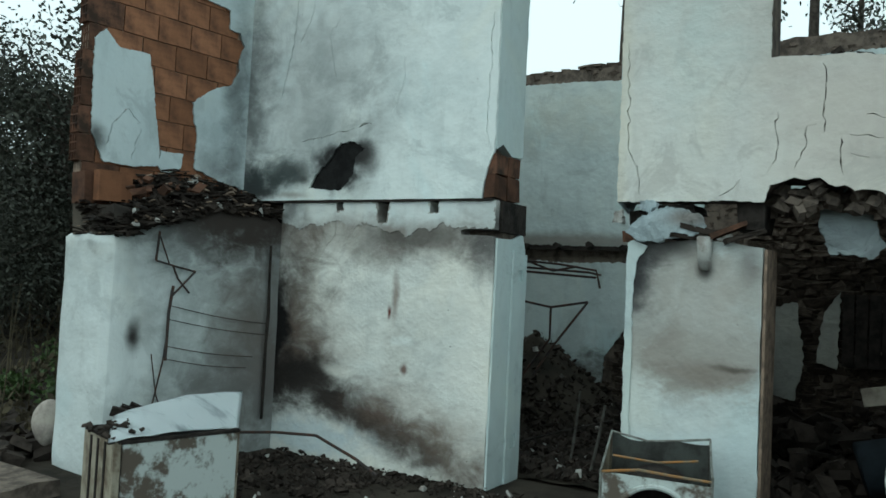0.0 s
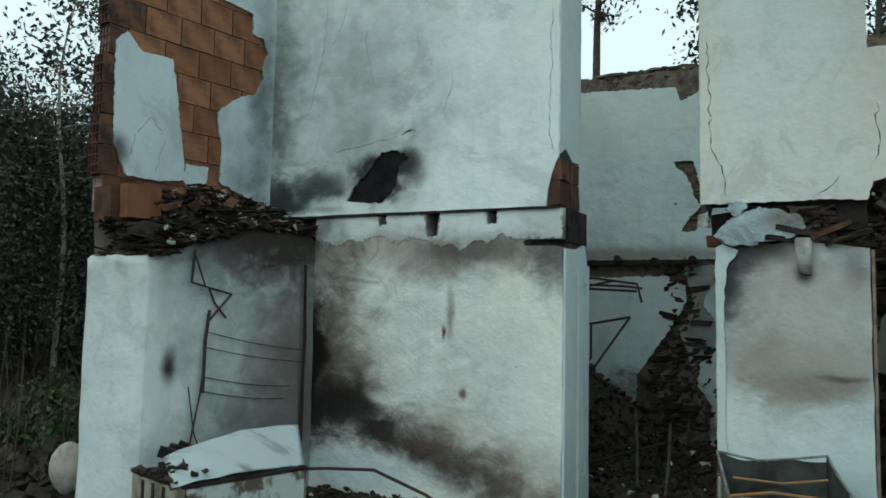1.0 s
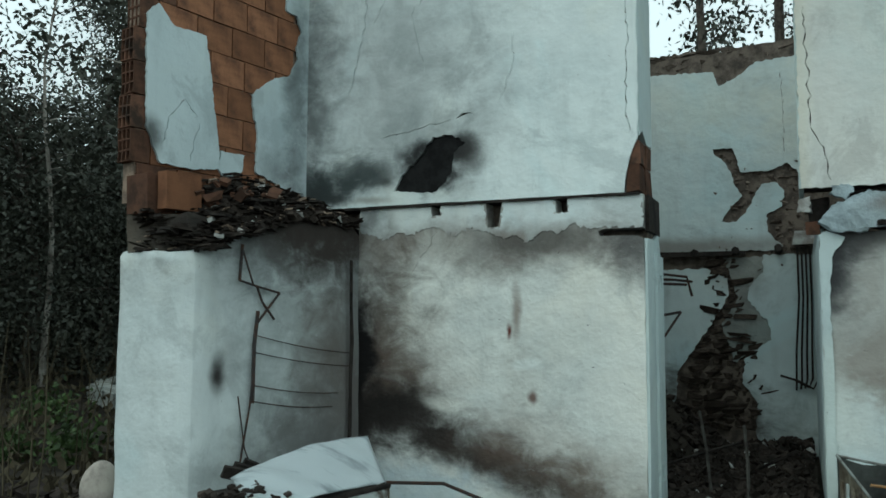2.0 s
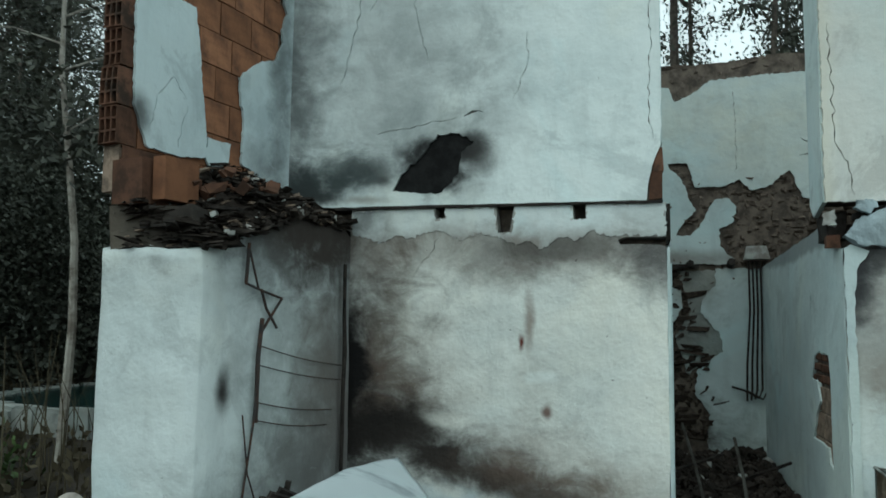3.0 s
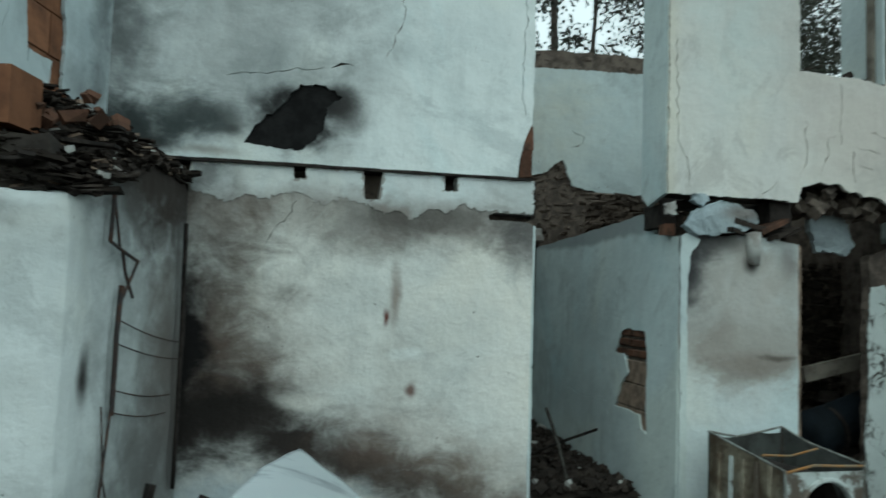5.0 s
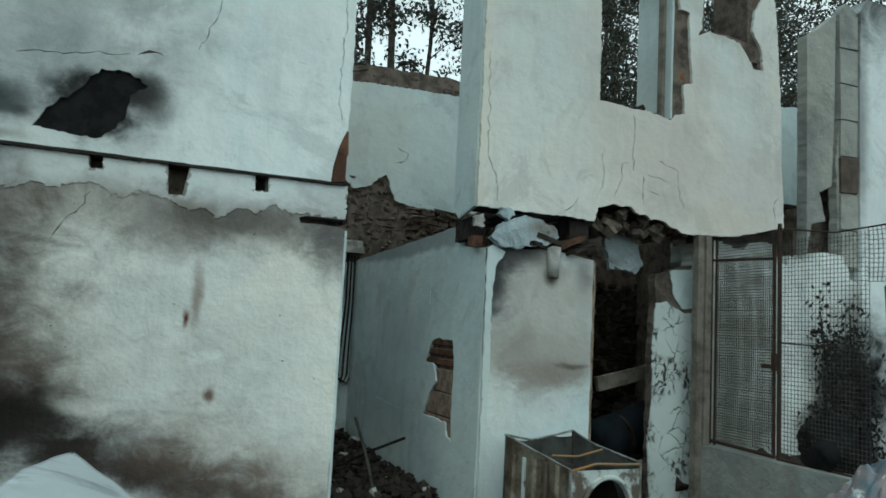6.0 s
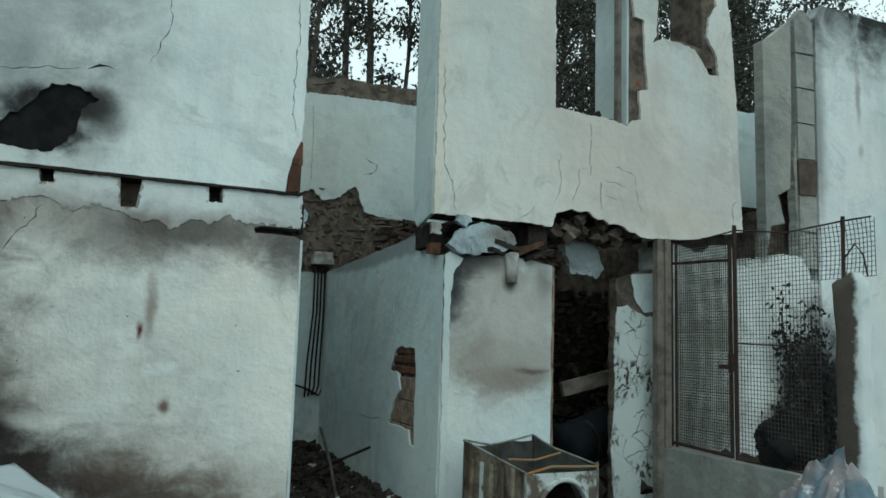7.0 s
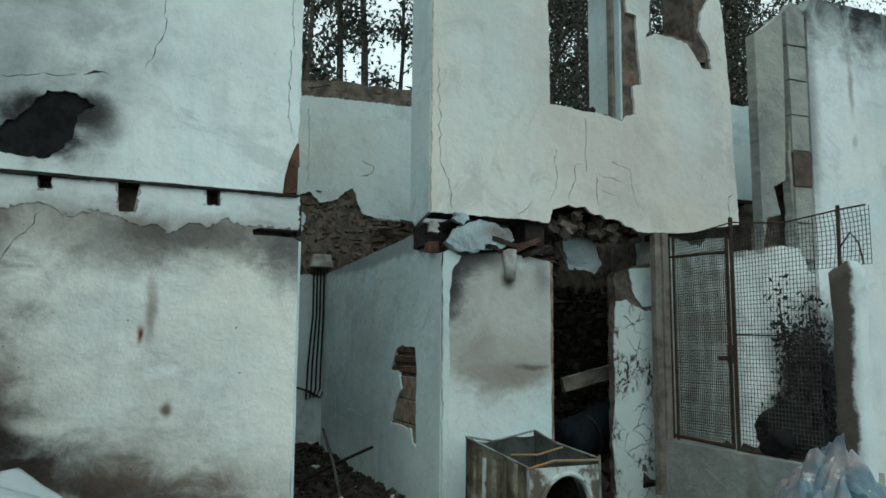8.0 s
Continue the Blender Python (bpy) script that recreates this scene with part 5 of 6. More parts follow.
# ---- bent frame of tubes in the passage ----
hoop = tagged(new("metal_rack"), "collapsed rack of thin dark metal tubes in the passage", "rack")
for path in ([(-4.3, 8.0, 2.0), (-3.9, 7.9, 1.92), (-3.0, 7.8, 1.86), (-2.55, 7.8, 1.8), (-2.5, 7.8, 1.6)], [(-4.3, 8.2, 1.95), (-3.6, 8.1, 1.82), (-2.7, 8.0, 1.78), (-2.5, 7.8, 1.75)], [(-4.3, 7.9, 1.88), (-3.4, 7.8, 1.76), (-2.55, 7.8, 1.72)],
             [(-4.3, 7.9, 1.95), (-3.9, 7.7, 1.62), (-3.4, 7.6, 1.42), (-3.0, 7.6, 1.36), (-2.6, 7.7, 1.44)], [(-3.9, 7.7, 1.62), (-3.95, 7.7, 1.2), (-4.0, 7.7, 0.6)], [(-3.4, 7.6, 1.42), (-3.4, 7.6, 0.9), (-3.42, 7.6, 0.4)],
             [(-3.0, 7.6, 1.36), (-3.0, 7.6, 1.0), (-3.25, 7.5, 0.6), (-3.5, 7.3, 0.1)], [(-2.6, 7.7, 1.44), (-2.9, 7.5, 0.95), (-3.1, 7.4, 0.6)], [(-4.3, 7.9, 1.95), (-4.2, 7.6, 1.4), (-4.2, 7.5, 0.5)], [(-3.9, 7.9, 1.92), (-3.7, 7.9, 1.84), (-3.4, 7.85, 1.88), (-3.1, 7.85, 1.78), (-2.8, 7.85, 1.84)]):
    part("tube", tube(bmesh.new(), path, 0.014, 6), M_IRON, hoop)
for k, (a, b) in enumerate([((-2.2, 6.3, -0.05), (-2.35, 6.9, 0.55)), ((-1.9, 6.0, -0.05), (-1.95, 6.5, 0.5)), ((-2.0, 6.9, 0.0), (-1.55, 6.3, 0.35)), ((-2.9, 6.5, 0.0), (-2.0, 6.9, 0.3))]):
    tagged(bm_object("loose_lath", tube(bmesh.new(), [a, Vector(a).lerp(Vector(b), 0.5) + Vector((0.01, 0, 0.015)), b], 0.014, 5), M_WIRE if k < 2 else M_CHAR), "thin lath sticking out of the passage rubble", "lath", "laths in the rubble")

# ---- wire gate and fence ----
XG = 0.8


def net(y0, y1, z0, z1, step, r, sag=0.0, shift=0.0):
    bm = bmesh.new()
    def p(y, z):
        return Vector((XG + shift + sag * math.sin(3.1 * (y - y0) / (y1 - y0)) * math.sin(3.1 * (z - z0) / (z1 - z0)), y, z))
    n_y, n_z = int((y1 - y0) / step), int((z1 - z0) / step)
    for k in range(n_y + 1):
        tube(bm, [p(y0 + k * step, z0 + (z1 - z0) * q / 4) for q in range(5)], r, 3)
    for k in range(n_z + 1):
        tube(bm, [p(y0 + (y1 - y0) * q / 4, z0 + k * step) for q in range(5)], r, 3)
    return bm


gate = tagged(new("wire_gate"), "closed rusty iron gate covered with fine wire mesh", "gate")
for name, path, r in (("upright", [(XG, 5.17, 0.46), (XG, 5.17, 2.21)], 0.014), ("upright", [(XG, 5.11, 0.46), (XG, 5.11, 2.2)], 0.012), ("upright", [(XG, 4.46, 0.46), (XG, 4.46, 2.12)], 0.014), ("rail", [(XG, 5.15, 2.03), (XG, 4.46, 2.0)], 0.012), ("rail", [(XG, 5.15, 0.49), (XG, 4.46, 0.47)], 0.016)):
    part(name, tube(bmesh.new(), path, r, 6), M_RUSTY, gate)
tagged(part("mesh", net(4.46, 5.11, 0.49, 2.2, 0.024, 0.0027), M_WIRE, gate, "fine square wire mesh"), kind="stuff")
tagged(part("mesh", net(4.47, 5.1, 0.5, 2.06, 0.021, 0.002, 0.01, 0.018), M_WIRE, gate, "second layer of fine wire mesh"), kind="stuff")
bm = bmesh.new()
box(bm, (XG - 0.035, 4.42, 1.14), (XG - 0.005, 4.56, 1.17))
box(bm, (XG - 0.045, 4.41, 1.12), (XG - 0.005, 4.45, 1.26))
part("latch", bm, M_RUSTY, gate, "rusty bolt latch")
fence = tagged(new("wire_fence"), "sagging wire mesh fence on rusty posts", "fence")
for name, path, r in (("post", [(XG, 4.41, 0.44), (XG, 4.41, 2.27)], 0.017), ("post", [(XG, 3.42, 1.7), (XG, 3.41, 2.2)], 0.014), ("wire", [(XG, 5.25, 2.24), (XG, 4.8, 2.2), (XG, 4.4, 2.23), (XG, 3.9, 2.15), (XG, 3.4, 2.17), (XG - 0.05, 3.16, 2.16)], 0.006),
                      ("rail", [(XG, 4.41, 1.34), (XG, 4.1, 1.33), (XG, 3.9, 1.33)], 0.006), ("rail", [(XG, 4.41, 0.46), (XG, 3.5, 0.45)], 0.012), ("wire", [(XG - 0.02, 3.4, 1.9), (XG - 0.03, 3.3, 2.0), (XG - 0.03, 3.24, 1.92), (XG - 0.02, 3.22, 1.78)], 0.006)):
    part(name, tube(bmesh.new(), path, r, 6), M_RUSTY, fence)
tagged(part("mesh", net(3.62, 4.4, 0.48, 2.14, 0.032, 0.0024), M_WIRE, fence, "fine square wire mesh"), kind="stuff")
tagged(part("mesh", net(3.16, 3.62, 1.78, 2.16, 0.032, 0.0026, 0.03, -0.02), M_WIRE, fence, "buckled piece of wire mesh"), kind="stuff")
jamb_frame = structure(new("door_1"), "weathered wooden gate jamb of two boards beside the flaking pier", "door frame")
for x0, x1, y0 in ((0.635, 0.7, 5.15), (0.705, 0.765, 5.13)):
    bm = bmesh.new()
    box(bm, (x0, y0, 0.0), (x1, y0 + 0.07, 2.24))
    bmesh.ops.subdivide_edges(bm, edges=bm.edges[:], cuts=5, use_grid_fill=True)
    part("board", rub(bm, 0.006, 4, x0), M_WOOD, jamb_frame)
bm = bmesh.new()
bmesh.ops.create_icosphere(bm, subdivisions=3, radius=0.27, matrix=pose(0.95, 4.05, 0.62) @ Matrix.Diagonal((0.7, 1.0, 0.85, 1)))
tagged(smooth(bm_object("burnt_bag", rub(bm, 0.12, 6), M_VOID)), "black burnt bag slumped on the low wall", "bag")
bm = bmesh.new()
for k in range(160):
    rr = random.Random(k + 300)
    chunk(bm, (1.6 + rr.uniform(-0.7, 1.0), 5.2 - abs(rr.gauss(0, 0.25)), -0.1 + rr.random() * 0.4), (0.2, 0.16, 0.1), rr)
tagged(bm_object("scorched_heap", bm, M_RUBBLE), "scorched debris heaped against the yard wall", "rubble", kind="stuff")


# ---- crumpled plastic sheet at the foot of the fence ----
def film_heap(s, t):
    a, r = 2 * math.pi * s, t
    x, y = 0.38 + 0.55 * r * math.cos(a), 3.1 + 0.75 * r * math.sin(a)
    fold = 0.09 * math.sin(a * 9 + 2 * math.sin(a * 4)) * r * (1.2 - r) + 0.11 * abs(noise.noise(Vector((x * 9, y * 5, 5)))) + 0.05 * abs(noise.noise(Vector((x * 19, y * 14, 8))))
    return Vector((x, y, -0.12 + 0.66 * (1 - r) ** 0.75 * (1 + 0.25 * math.cos(a - 1.2)) + fold * (1.6 - r)))


bm = ragged_grid(150, 40, film_heap)
bmesh.ops.remove_doubles(bm, verts=bm.verts, dist=0.0005)
tagged(smooth(bm_object("plastic_sheet", bm, M_FILM)), "crumpled pale blue plastic sheeting heaped by the fence", "plastic sheet")

# ---- rounded stone by the side wall ----
bm = bmesh.new()
bmesh.ops.create_uvsphere(bm, u_segments=20, v_segments=14, radius=0.16, matrix=pose(-6.0, 3.55, 0.18) @ Matrix.Diagonal((0.8, 0.8, 1.3, 1)))
tagged(smooth(bm_object("garden_stone", rub(bm, 0.02, 5), two_tone("pale_stone", (0.42, 0.38, 0.33), (0.25, 0.22, 0.2), 6))), "rounded pale stone standing beside the white wall", "stone")
bm = bmesh.new()
for k in range(60):
    rr = random.Random(k + 900)
    chunk(bm, (-6.4 + rr.uniform(-0.9, 0.5), 3.3 + rr.uniform(-0.5, 0.6), -0.1 + rr.random() * 0.12), (0.24, 0.2, 0.1), rr, 0.4)
tagged(bm_object("garden_rubble", bm, M_RUBBLE), "grey stones in the garden beside the wall", "rubble", kind="stuff")


bm = bmesh.new()
box(bm, (-6.0, 2.2, -0.12), (-4.85, 2.95, 0.0))
bmesh.ops.subdivide_edges(bm, edges=bm.edges[:], cuts=3, use_grid_fill=True)
tagged(bm_object("stone_slab", rub(bm, 0.03, 4), M_CORE), "dark flat stone slab lying before the white wall", "slab")


# ---- trees ----
def leaf_cloud(bm, centre, radius, count, rnd, size, droop):
    for k in range(count):
        d = Vector((rnd.gauss(0, 1), rnd.gauss(0, 1), rnd.gauss(0, 0.8)))
        p = Vector(centre) + d * radius * 0.5
        a = Vector((rnd.uniform(-1, 1), rnd.uniform(-1, 1), rnd.uniform(-1, 1) - droop)).normalized() * size * rnd.uniform(0.6, 1.4)
        b = a.cross(Vector((rnd.uniform(-1, 1), rnd.uniform(-1, 1), rnd.uniform(-1, 1)))).normalized() * size * rnd.uniform(0.18, 0.34)
        vs = [bm.verts.new(q) for q in (p, p + a * 0.5 + b, p + a, p + a * 0.5 - b)]
        bm.faces.new(vs)


def tree(name, label, height, girth, base, clumps, per, spread, seed, bark, leaves, leaf_size, droop=0.8):
    rnd = random.Random(seed)
    top = tagged(new(name), label, "tree", "trees round the ruin")
    trunk, crown = bmesh.new(), bmesh.new()
    line = [Vector((0.25 * math.sin(k * 0.9 + seed) * k / 8, 0.2 * math.cos(k * 0.7 + seed) * k / 8, -0.4 + (height + 0.4) * k / 8)) for k in range(9)]
    tube(trunk, line, girth, 8, girth * 0.2)
    for k in range(clumps):
        t = base + (1 - base) * (k + rnd.random()) / clumps
        q = t * 8
        s = line[min(int(q), 7)].lerp(line[min(int(q), 7) + 1], q - int(q))
        a = rnd.uniform(0, 6.28)
        reach = spread * rnd.uniform(0.35, 1.0) * (1.15 - 0.6 * t)
        e = s + Vector((math.cos(a) * reach, math.sin(a) * reach, rnd.uniform(0.1, 0.7) * reach))
        tube(trunk, [s, s.lerp(e, 0.5) + Vector((0, 0, 0.08 * reach)), e], girth * 0.22, 5, girth * 0.06)
        leaf_cloud(crown, e, spread * rnd.uniform(0.3, 0.5), per, rnd, leaf_size, droop)
        leaf_cloud(crown, s.lerp(e, 0.6), spread * 0.3, per // 2, rnd, leaf_size, droop)
    part("trunk", trunk, bark, top)
    part("crown", crown, leaves, top)
    return top


def plant(first, spots, turn):
    for k, (x, y, size) in enumerate(spots):
        m = Matrix.Translation((x, y, lie(x, y))) @ Euler((0, 0, turn * k)).to_matrix().to_4x4()
        if k == 0:
            first.matrix_world = m
        else:
            copy_thing(first, m)


EUC = "tall dark eucalyptus with a thin trunk and drooping leaves"
plant(tree("eucalyptus_tree", EUC, 16, 0.16, 0.42, 30, 90, 1.7, 1, M_BARK, M_LEAF, 0.17), [(-3.4, 19, 1), (1.5, 20, 1), (7.5, 22, 1), (-1.0, 29, 1), (12, 24, 1), (18, 22, 1), (9.5, 17.5, 1)], 1.3)
plant(tree("eucalyptus_tree", EUC, 19, 0.2, 0.5, 26, 90, 1.5, 2, M_BARK, M_LEAF, 0.17), [(-1.7, 22.5, 1), (3.4, 24, 1), (10, 27, 1), (-7.9, 25, 1), (15, 28, 1), (6.2, 19, 1), (20, 26, 1), (13.5, 18.5, 1)], 2.1)
plant(tree("eucalyptus_tree", EUC, 14, 0.12, 0.35, 28, 80, 1.4, 3, M_BARK, M_LEAF, 0.16), [(0.2, 18, 1), (5.0, 17, 1), (9.0, 21, 1), (2.4, 28, 1), (14, 21, 1), (7.8, 26, 1), (17, 31, 1), (3.6, 21, 1), (16, 17, 1)], 0.8)
OAK = "dense dark broadleaf tree beyond the ruin"
plant(tree("broadleaf_tree", OAK, 10.5, 0.2, 0.12, 60, 280, 2.9, 4, M_BARK, M_LEAF, 0.1, 0.1), [(-18, 15.5, 1), (-21, 20, 1), (10.5, 14.8, 1), (13.2, 17.2, 1), (16.5, 17, 1), (6.6, 16.8, 1), (19, 14, 1)], 1.7)
plant(tree("broadleaf_tree", OAK, 4.6, 0.14, 0.05, 44, 300, 2.2, 5, M_BARK, M_LEAF, 0.085, 0.1), [(-14.5, 8.6, 1), (-17.5, 10.5, 1), (-13.6, 11.4, 1), (-20, 9.5, 1), (-17, 6.2, 1), (-12.8, 5.6, 1), (-21, 13, 1), (-16.5, 13, 1), (17, 12, 1), (13, 13, 1), (10.5, 13.5, 1), (-13.3, 8.4, 1), (-12.6, 13.2, 1), (-14.0, 12.2, 1), (-11.6, 15.2, 1)], 2.3)
plant(tree("broadleaf_tree", OAK, 7.5, 0.12, 0.1, 40, 260, 1.5, 7, M_BARK, M_LEAF, 0.085, 0.1), [(-13.6, 10.2, 1), (-15.4, 12.6, 1), (-14.4, 15.2, 1)], 1.9)
plant(tree("birch_tree", "slim pale-barked tree in the garden", 7, 0.058, 0.45, 14, 60, 1.3, 6, M_BIRCH, M_LEAF, 0.12, 0.3), [(-8.56, 6.4, 1), (-12.4, 8.0, 1)], 1.1)

# ---- pond in the garden ----
POND = Vector((-10.2, 10.4))


def in_pond(x, y):
    return ((x - POND.x) / 2.1) ** 2 + ((y - POND.y) / 2.6) ** 2 < 1


def pond_edge(a, grow=1.0):
    return Vector((POND.x + 2.0 * grow * math.cos(a), POND.y + 2.5 * grow * math.sin(a), 0))


M_WATER = two_tone("pond_water", (0.006, 0.022, 0.022), (0.012, 0.035, 0.032), 1.5, 0.08, 5, rough=0.18)
bm = bmesh.new()
ring = [bm.verts.new(pond_edge(k * math.pi / 24) + Vector((0, 0, 0.26))) for k in range(48)]
bm.faces.new(ring)
made = bmesh.ops.extrude_face_region(bm, geom=bm.faces[:])
bmesh.ops.translate(bm, vec=(0, 0, -0.5), verts=[g for g in made["geom"] if isinstance(g, bmesh.types.BMVert)])
tagged(bm_object("water", bm, M_WATER), "still dark teal water of a small garden pond", "water", kind="structure")
rim_thing = tagged(new("pond_rim"), "grey stone rim round the garden pond", "pond rim")
rim_thing.location = (POND.x, POND.y, 0.0)
rnd = random.Random(17)
for k in range(40):
    a = 2 * math.pi * k / 40
    p = pond_edge(a, 1.05) - Vector((POND.x, POND.y, 0))
    bm = bmesh.new()
    bmesh.ops.create_cube(bm, size=1, matrix=Matrix.Translation((p.x, p.y, 0.08)) @ Euler((0, 0, a + math.pi / 2)).to_matrix().to_4x4() @ Matrix.Diagonal((0.36, 0.3, 0.44, 1)))
    bmesh.ops.bevel(bm, geom=bm.edges[:], offset=0.04, segments=2, affect="EDGES")
    part("stone", rub(bm, 0.05, 3, k), M_RENDER, rim_thing)

# ---- garden growth ----
rnd = random.Random(21)
bm = bmesh.new()
for k in range(420):
    x, y = rnd.uniform(-15, -6.3), rnd.uniform(2.5, 12)
    if in_pond(x, y):
        continue
    h = rnd.uniform(0.3, 1.5)
    z = lie(x, y) - 0.03
    tube(bm, [(x, y, z), (x + rnd.uniform(-0.1, 0.1), y, z + h * 0.5), (x + rnd.uniform(-0.3, 0.3), y + rnd.uniform(-0.2, 0.2), z + h)], 0.008, 4, 0.003)
tagged(bm_object("dry_stalks", bm, M_DRY), "dry stalks standing in the overgrown garden", "stalks", kind="stuff")
bm = bmesh.new()
for k in range(900):
    x, y = rnd.uniform(-14, -6.2), rnd.uniform(2.2, 11)
    if in_pond(x, y):
        continue
    leaf_cloud(bm, (x, y, lie(x, y) + 0.06), 0.16, 5, rnd, 0.12, -0.6)
tagged(bm_object("weeds", bm, M_DRY), "low dry weeds covering the garden floor", "weeds", kind="stuff")
for x, y, s in ((-8.4, 5.3, 0.75), (-9.0, 5.0, 0.6), (-10.2, 6.4, 0.8)):
    bm = bmesh.new()
    leaf_cloud(bm, (x, y, lie(x, y) + 0.2 * s), 0.42 * s, 420, rnd, 0.09, -0.4)
    tagged(bm_object("green_bush", bm, M_GREEN), "low bright green plant in the garden", "plant", "green plants")
bm = bmesh.new()
for k in range(2600):
    x, y = rnd.uniform(-26, -8.5), rnd.uniform(8.5, 24)
    if in_pond(x, y):
        continue
    leaf_cloud(bm, (x, y, lie(x, y) + rnd.uniform(0.1, 1.5)), 0.7, 14, rnd, 0.16, 0.0)
tagged(bm_object("undergrowth", bm, M_LEAF), "dark tangled undergrowth below the trees", "undergrowth", kind="stuff")

# ---- burnt creeper against the yard wall ----
rnd = random.Random(91)
creeper = tagged(new("burnt_creeper"), "charred black creeper clinging to the scorched yard wall", "creeper")
creeper.location = (2.3, 5.2, -0.2)
bm, leafy = bmesh.new(), bmesh.new()
for k in range(14):
    x = 2.04 + 0.055 * k
    path = [(x + 0.06 * math.sin(j * 1.3 + k) - 2.3, 0.02 - 0.04 * rnd.random(), 0.1 + j * 0.25) for j in range(rnd.randint(4, 8))]
    tube(bm, path, 0.008, 5)
    for p in path[1:]:
        for _ in range(34):
            q = Vector(p) + Vector((rnd.gauss(0, 0.09), -abs(rnd.gauss(0, 0.035)), rnd.gauss(0, 0.12)))
            u = Vector((rnd.uniform(-1, 1), rnd.uniform(-0.6, 0.2), rnd.uniform(-1, 1))).normalized() * rnd.uniform(0.015, 0.04)
            v = u.cross(Vector((rnd.uniform(-0.4, 0.4), -1, rnd.uniform(-0.4, 0.4)))) * 0.5
            leafy.faces.new([leafy.verts.new(q + d) for d in (-u, v, u, -v)])
part("stem", bm, M_CHAR, creeper)
part("leaves", leafy, M_VOID, creeper, "shrivelled black leaves")

# ---- pieces of the walls, last ----
def brick_mesh(length, height, depth, hollow, seed, clay=None):
    """One hollow brick lying along u; hollow: with open cells in its end."""
    bm = bmesh.new()
    vs = box(bm, (0, 0, 0), (length, depth, height))
    if hollow:
        end = max(bm.faces, key=lambda q: q.calc_center_median().x)
        bmesh.ops.subdivide_edges(bm, edges=end.edges[:], cuts=2, use_grid_fill=True)
        cells = [q for q in bm.faces if q.normal.x > 0.9 or q.calc_center_median().x > length - 1e-4]
        bmesh.ops.inset_individual(bm, faces=cells, thickness=0.008)
        made = bmesh.ops.extrude_discrete_faces(bm, faces=cells)
        bmesh.ops.translate(bm, vec=(-0.08, 0, 0), verts=[v for q in made["faces"] for v in q.verts])
    for v in bm.verts:
        v.co += noise.noise_vector(v.co * 7 + Vector((seed * 3.7, 0, 0))) * 0.006
    bmesh.ops.recalc_face_normals(bm, faces=bm.faces)
    me = bpy.data.meshes.new("brick")
    bm.to_mesh(me)
    bm.free()
    me.materials.append(clay or M_BRICK)
    return me


ROW, LEN, GAP = 0.245, 0.335, 0.01
kinds = [brick_mesh(LEN - GAP, ROW - GAP, 0.15, False, k) for k in range(4)]
# sooty end bricks; the darker clay also stands in for shade in their cells
ends = [brick_mesh(LEN - GAP, ROW - GAP, 0.15, True, k, M_BRICKDARK) for k in range(3)] + [brick_mesh(LEN / 2 - GAP, ROW - GAP, 0.15, True, 7, M_BRICKDARK)]
turned = Matrix(((A4.x, B4.x, 0, 0), (A4.y, B4.y, 0, 0), (0, 0, 1, 0), (0, 0, 0, 1)))
rnd = random.Random(31)
for row in range(14):
    z = 2.245 + row * ROW
    stop = 1.69 + rnd.uniform(-0.03, 0.05)
    u = stop
    k = 0
    while u > 0.05:
        half = k == 0 and row % 2 == 1
        u -= LEN / 2 if half else LEN
        if u < -0.1:
            break
        mesh = ends[3] if half else (ends[row % 3] if k == 0 else rnd.choice(kinds))
        ob = new("brick", mesh)
        ob.matrix_world = Matrix.Translation(on4(u, z, rnd.uniform(0.0, 0.006))) @ turned
        ob.parent = wall_brick
        k += 1
# the single block at the wall's foot, in two pieces: shade painted left, bright right
ob = new("hollow_brick", brick_mesh(0.34, 0.27, 0.24, False, 9, M_BRICKDARK))
ob.matrix_world = Matrix.Translation((-5.66, 3.78, 2.12)) @ Euler((0, 0.05, radians(-100))).to_matrix().to_4x4()
tagged(ob, "scorched left part of the hollow block at the broken end of the ledge, its shade put into darker clay", "brick")
ob = new("hollow_brick", brick_mesh(0.3, 0.26, 0.09, False, 10))
ob.matrix_world = Matrix.Translation((-5.42, 3.76, 2.14)) @ Euler((0, 0.03, radians(-96))).to_matrix().to_4x4()
tagged(ob, "bright orange right part of the same hollow block", "brick")


def stone_mesh(seed):
    rr = random.Random(seed)
    bm = bmesh.new()
    chunk(bm, (0, 0, 0), (1, 1, 1), rr, 0.06)
    bmesh.ops.bevel(bm, geom=bm.edges[:], offset=0.05, segments=1, affect="EDGES")
    me = bpy.data.meshes.new("stone")
    bm.to_mesh(me)
    bm.free()
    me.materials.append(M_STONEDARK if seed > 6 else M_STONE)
    return me


stone_kinds = [stone_mesh(k) for k in range(7)]
dark_kinds = [stone_mesh(k) for k in range(7, 13)]


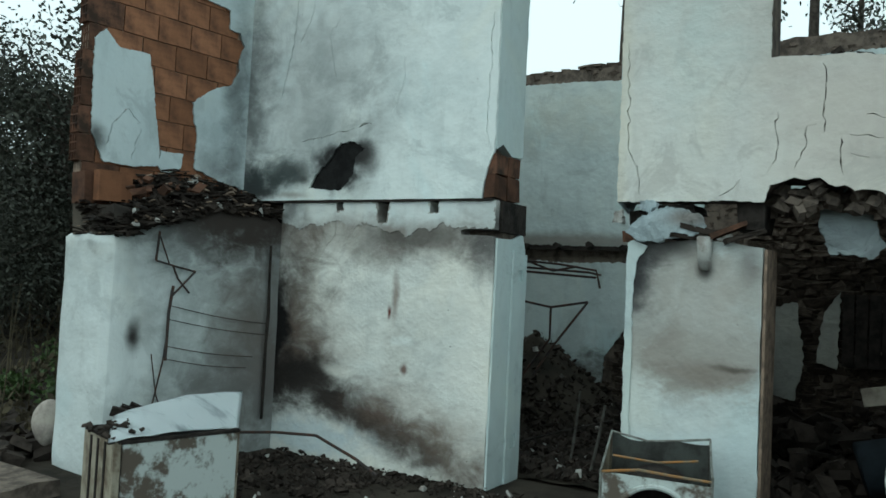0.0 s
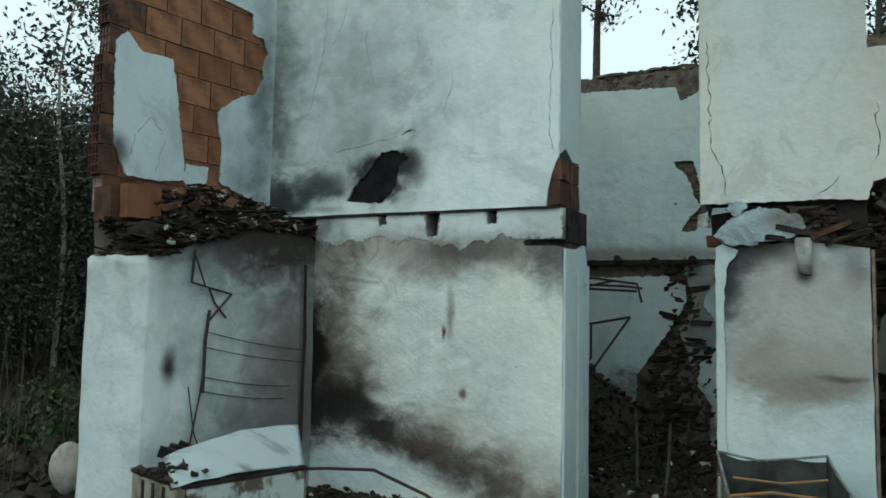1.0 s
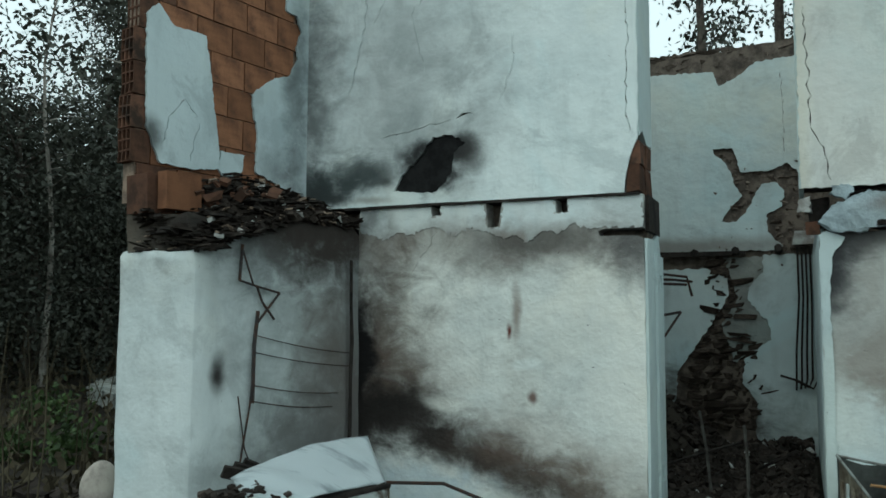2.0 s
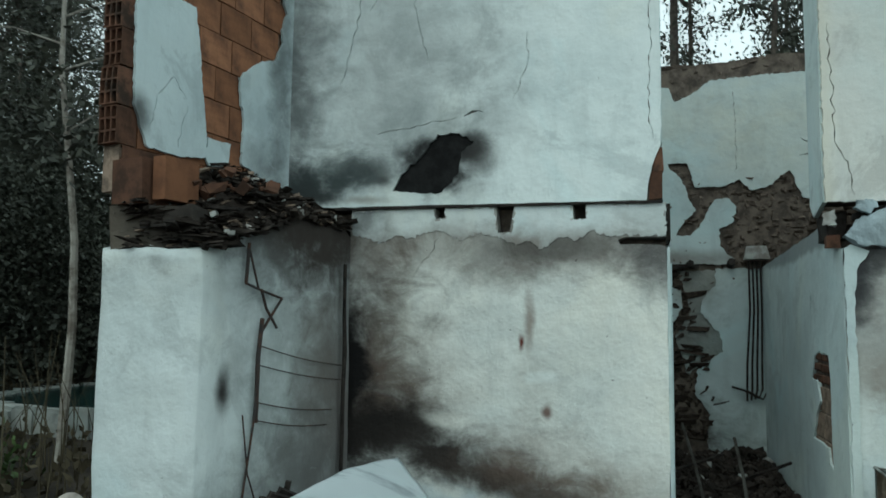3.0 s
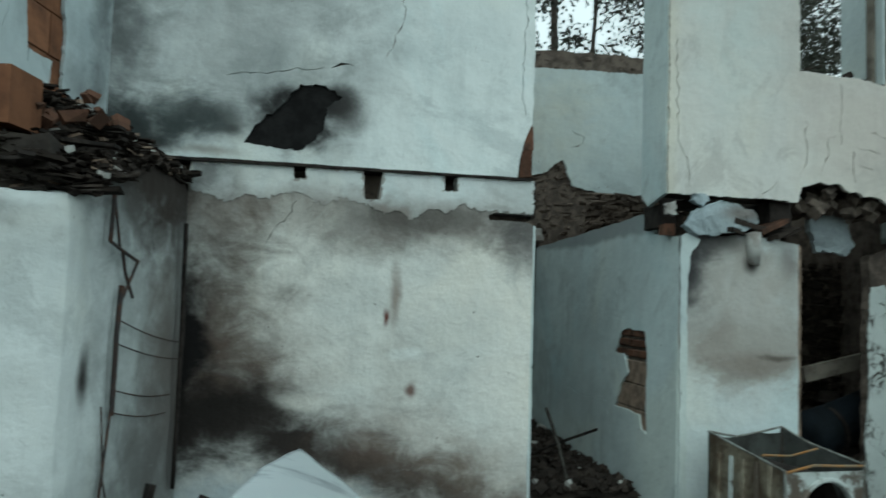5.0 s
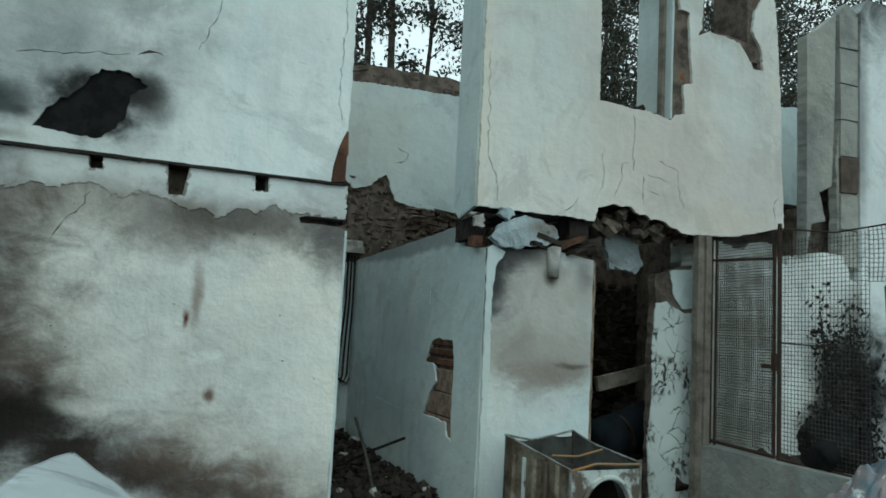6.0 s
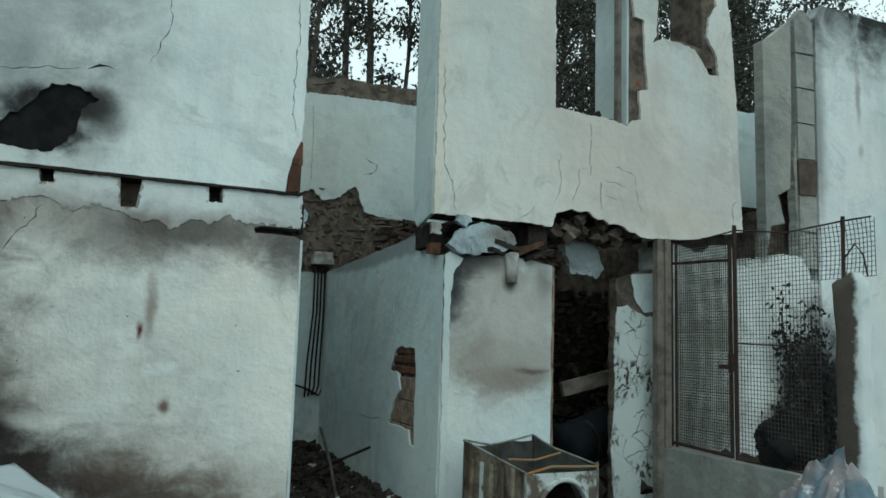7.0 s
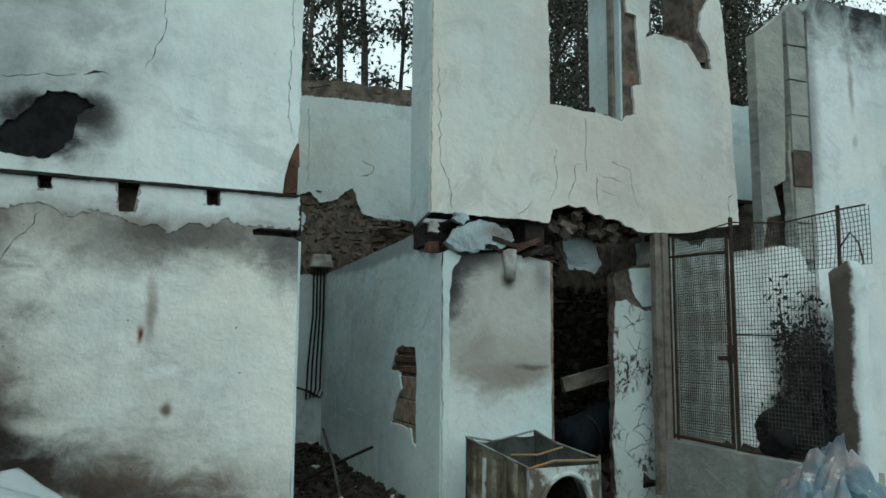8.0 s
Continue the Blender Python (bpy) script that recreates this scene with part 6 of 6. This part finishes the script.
def stones(parent, region, y, row, seed, limit=300, made_of=None, rest=None):
    """Flat stones in rough courses inside a region of a wall that faces the camera; past the limit they are joined."""
    rr = random.Random(seed)
    spots = []
    z = min(v for u, v in region)
    while z < max(v for u, v in region):
        h = row * rr.uniform(0.6, 1.4)
        x = min(u for u, v in region)
        while x < max(u for u, v in region):
            w = row * rr.uniform(0.9, 4.6)
            if inside((x + w / 2, z + h / 2), region):
                spots.append((x + w / 2, z + h / 2, w, h))
            x += w
        z += h
    rr.shuffle(spots)
    spots.sort(key=lambda s: -s[2] * s[3])
    for x, z, w, h in spots[:limit]:
        ob = new("stone", rr.choice(made_of or stone_kinds))
        ob.matrix_world = Matrix.Translation((x, y + rr.uniform(-0.025, 0.02), z)) @ Euler((rr.uniform(-0.3, 0.3), rr.uniform(-0.22, 0.22), rr.uniform(-0.3, 0.3))).to_matrix().to_4x4() @ Matrix.Diagonal((w * 1.15, 0.12, h * 1.15, 1))
        ob.parent = parent
    if spots[limit:]:
        bm = bmesh.new()
        for x, z, w, h in spots[limit:]:
            chunk(bm, (x, y + rr.uniform(-0.02, 0.02), z), (w * 1.2, 0.1, h * 1.2), rr, 0.12)
        tagged(part("small_stones", bm, rest or M_STONE, parent), kind="stuff")


stones(wall_rear, [(-2.4, 1.9), (-0.2, 1.95), (-0.1, 2.95), (-1.2, 3.2), (-1.8, 3.1), (-2.4, 3.4)], YR + 0.088, 0.036, 71)
stones(wall_rear, [(-5.4, 4.36), (1.4, 4.36), (1.4, 4.62), (-5.4, 4.52)], YR + 0.1, 0.05, 72, 260)
# Lighter stone on the lit upper band, darker sooty stone for the shade below.
stones(wall_in, [(-1.0, 2.0), (1.4, 2.0), (1.4, 2.7), (-1.0, 2.7)], 8.2, 0.045, 75, 260)
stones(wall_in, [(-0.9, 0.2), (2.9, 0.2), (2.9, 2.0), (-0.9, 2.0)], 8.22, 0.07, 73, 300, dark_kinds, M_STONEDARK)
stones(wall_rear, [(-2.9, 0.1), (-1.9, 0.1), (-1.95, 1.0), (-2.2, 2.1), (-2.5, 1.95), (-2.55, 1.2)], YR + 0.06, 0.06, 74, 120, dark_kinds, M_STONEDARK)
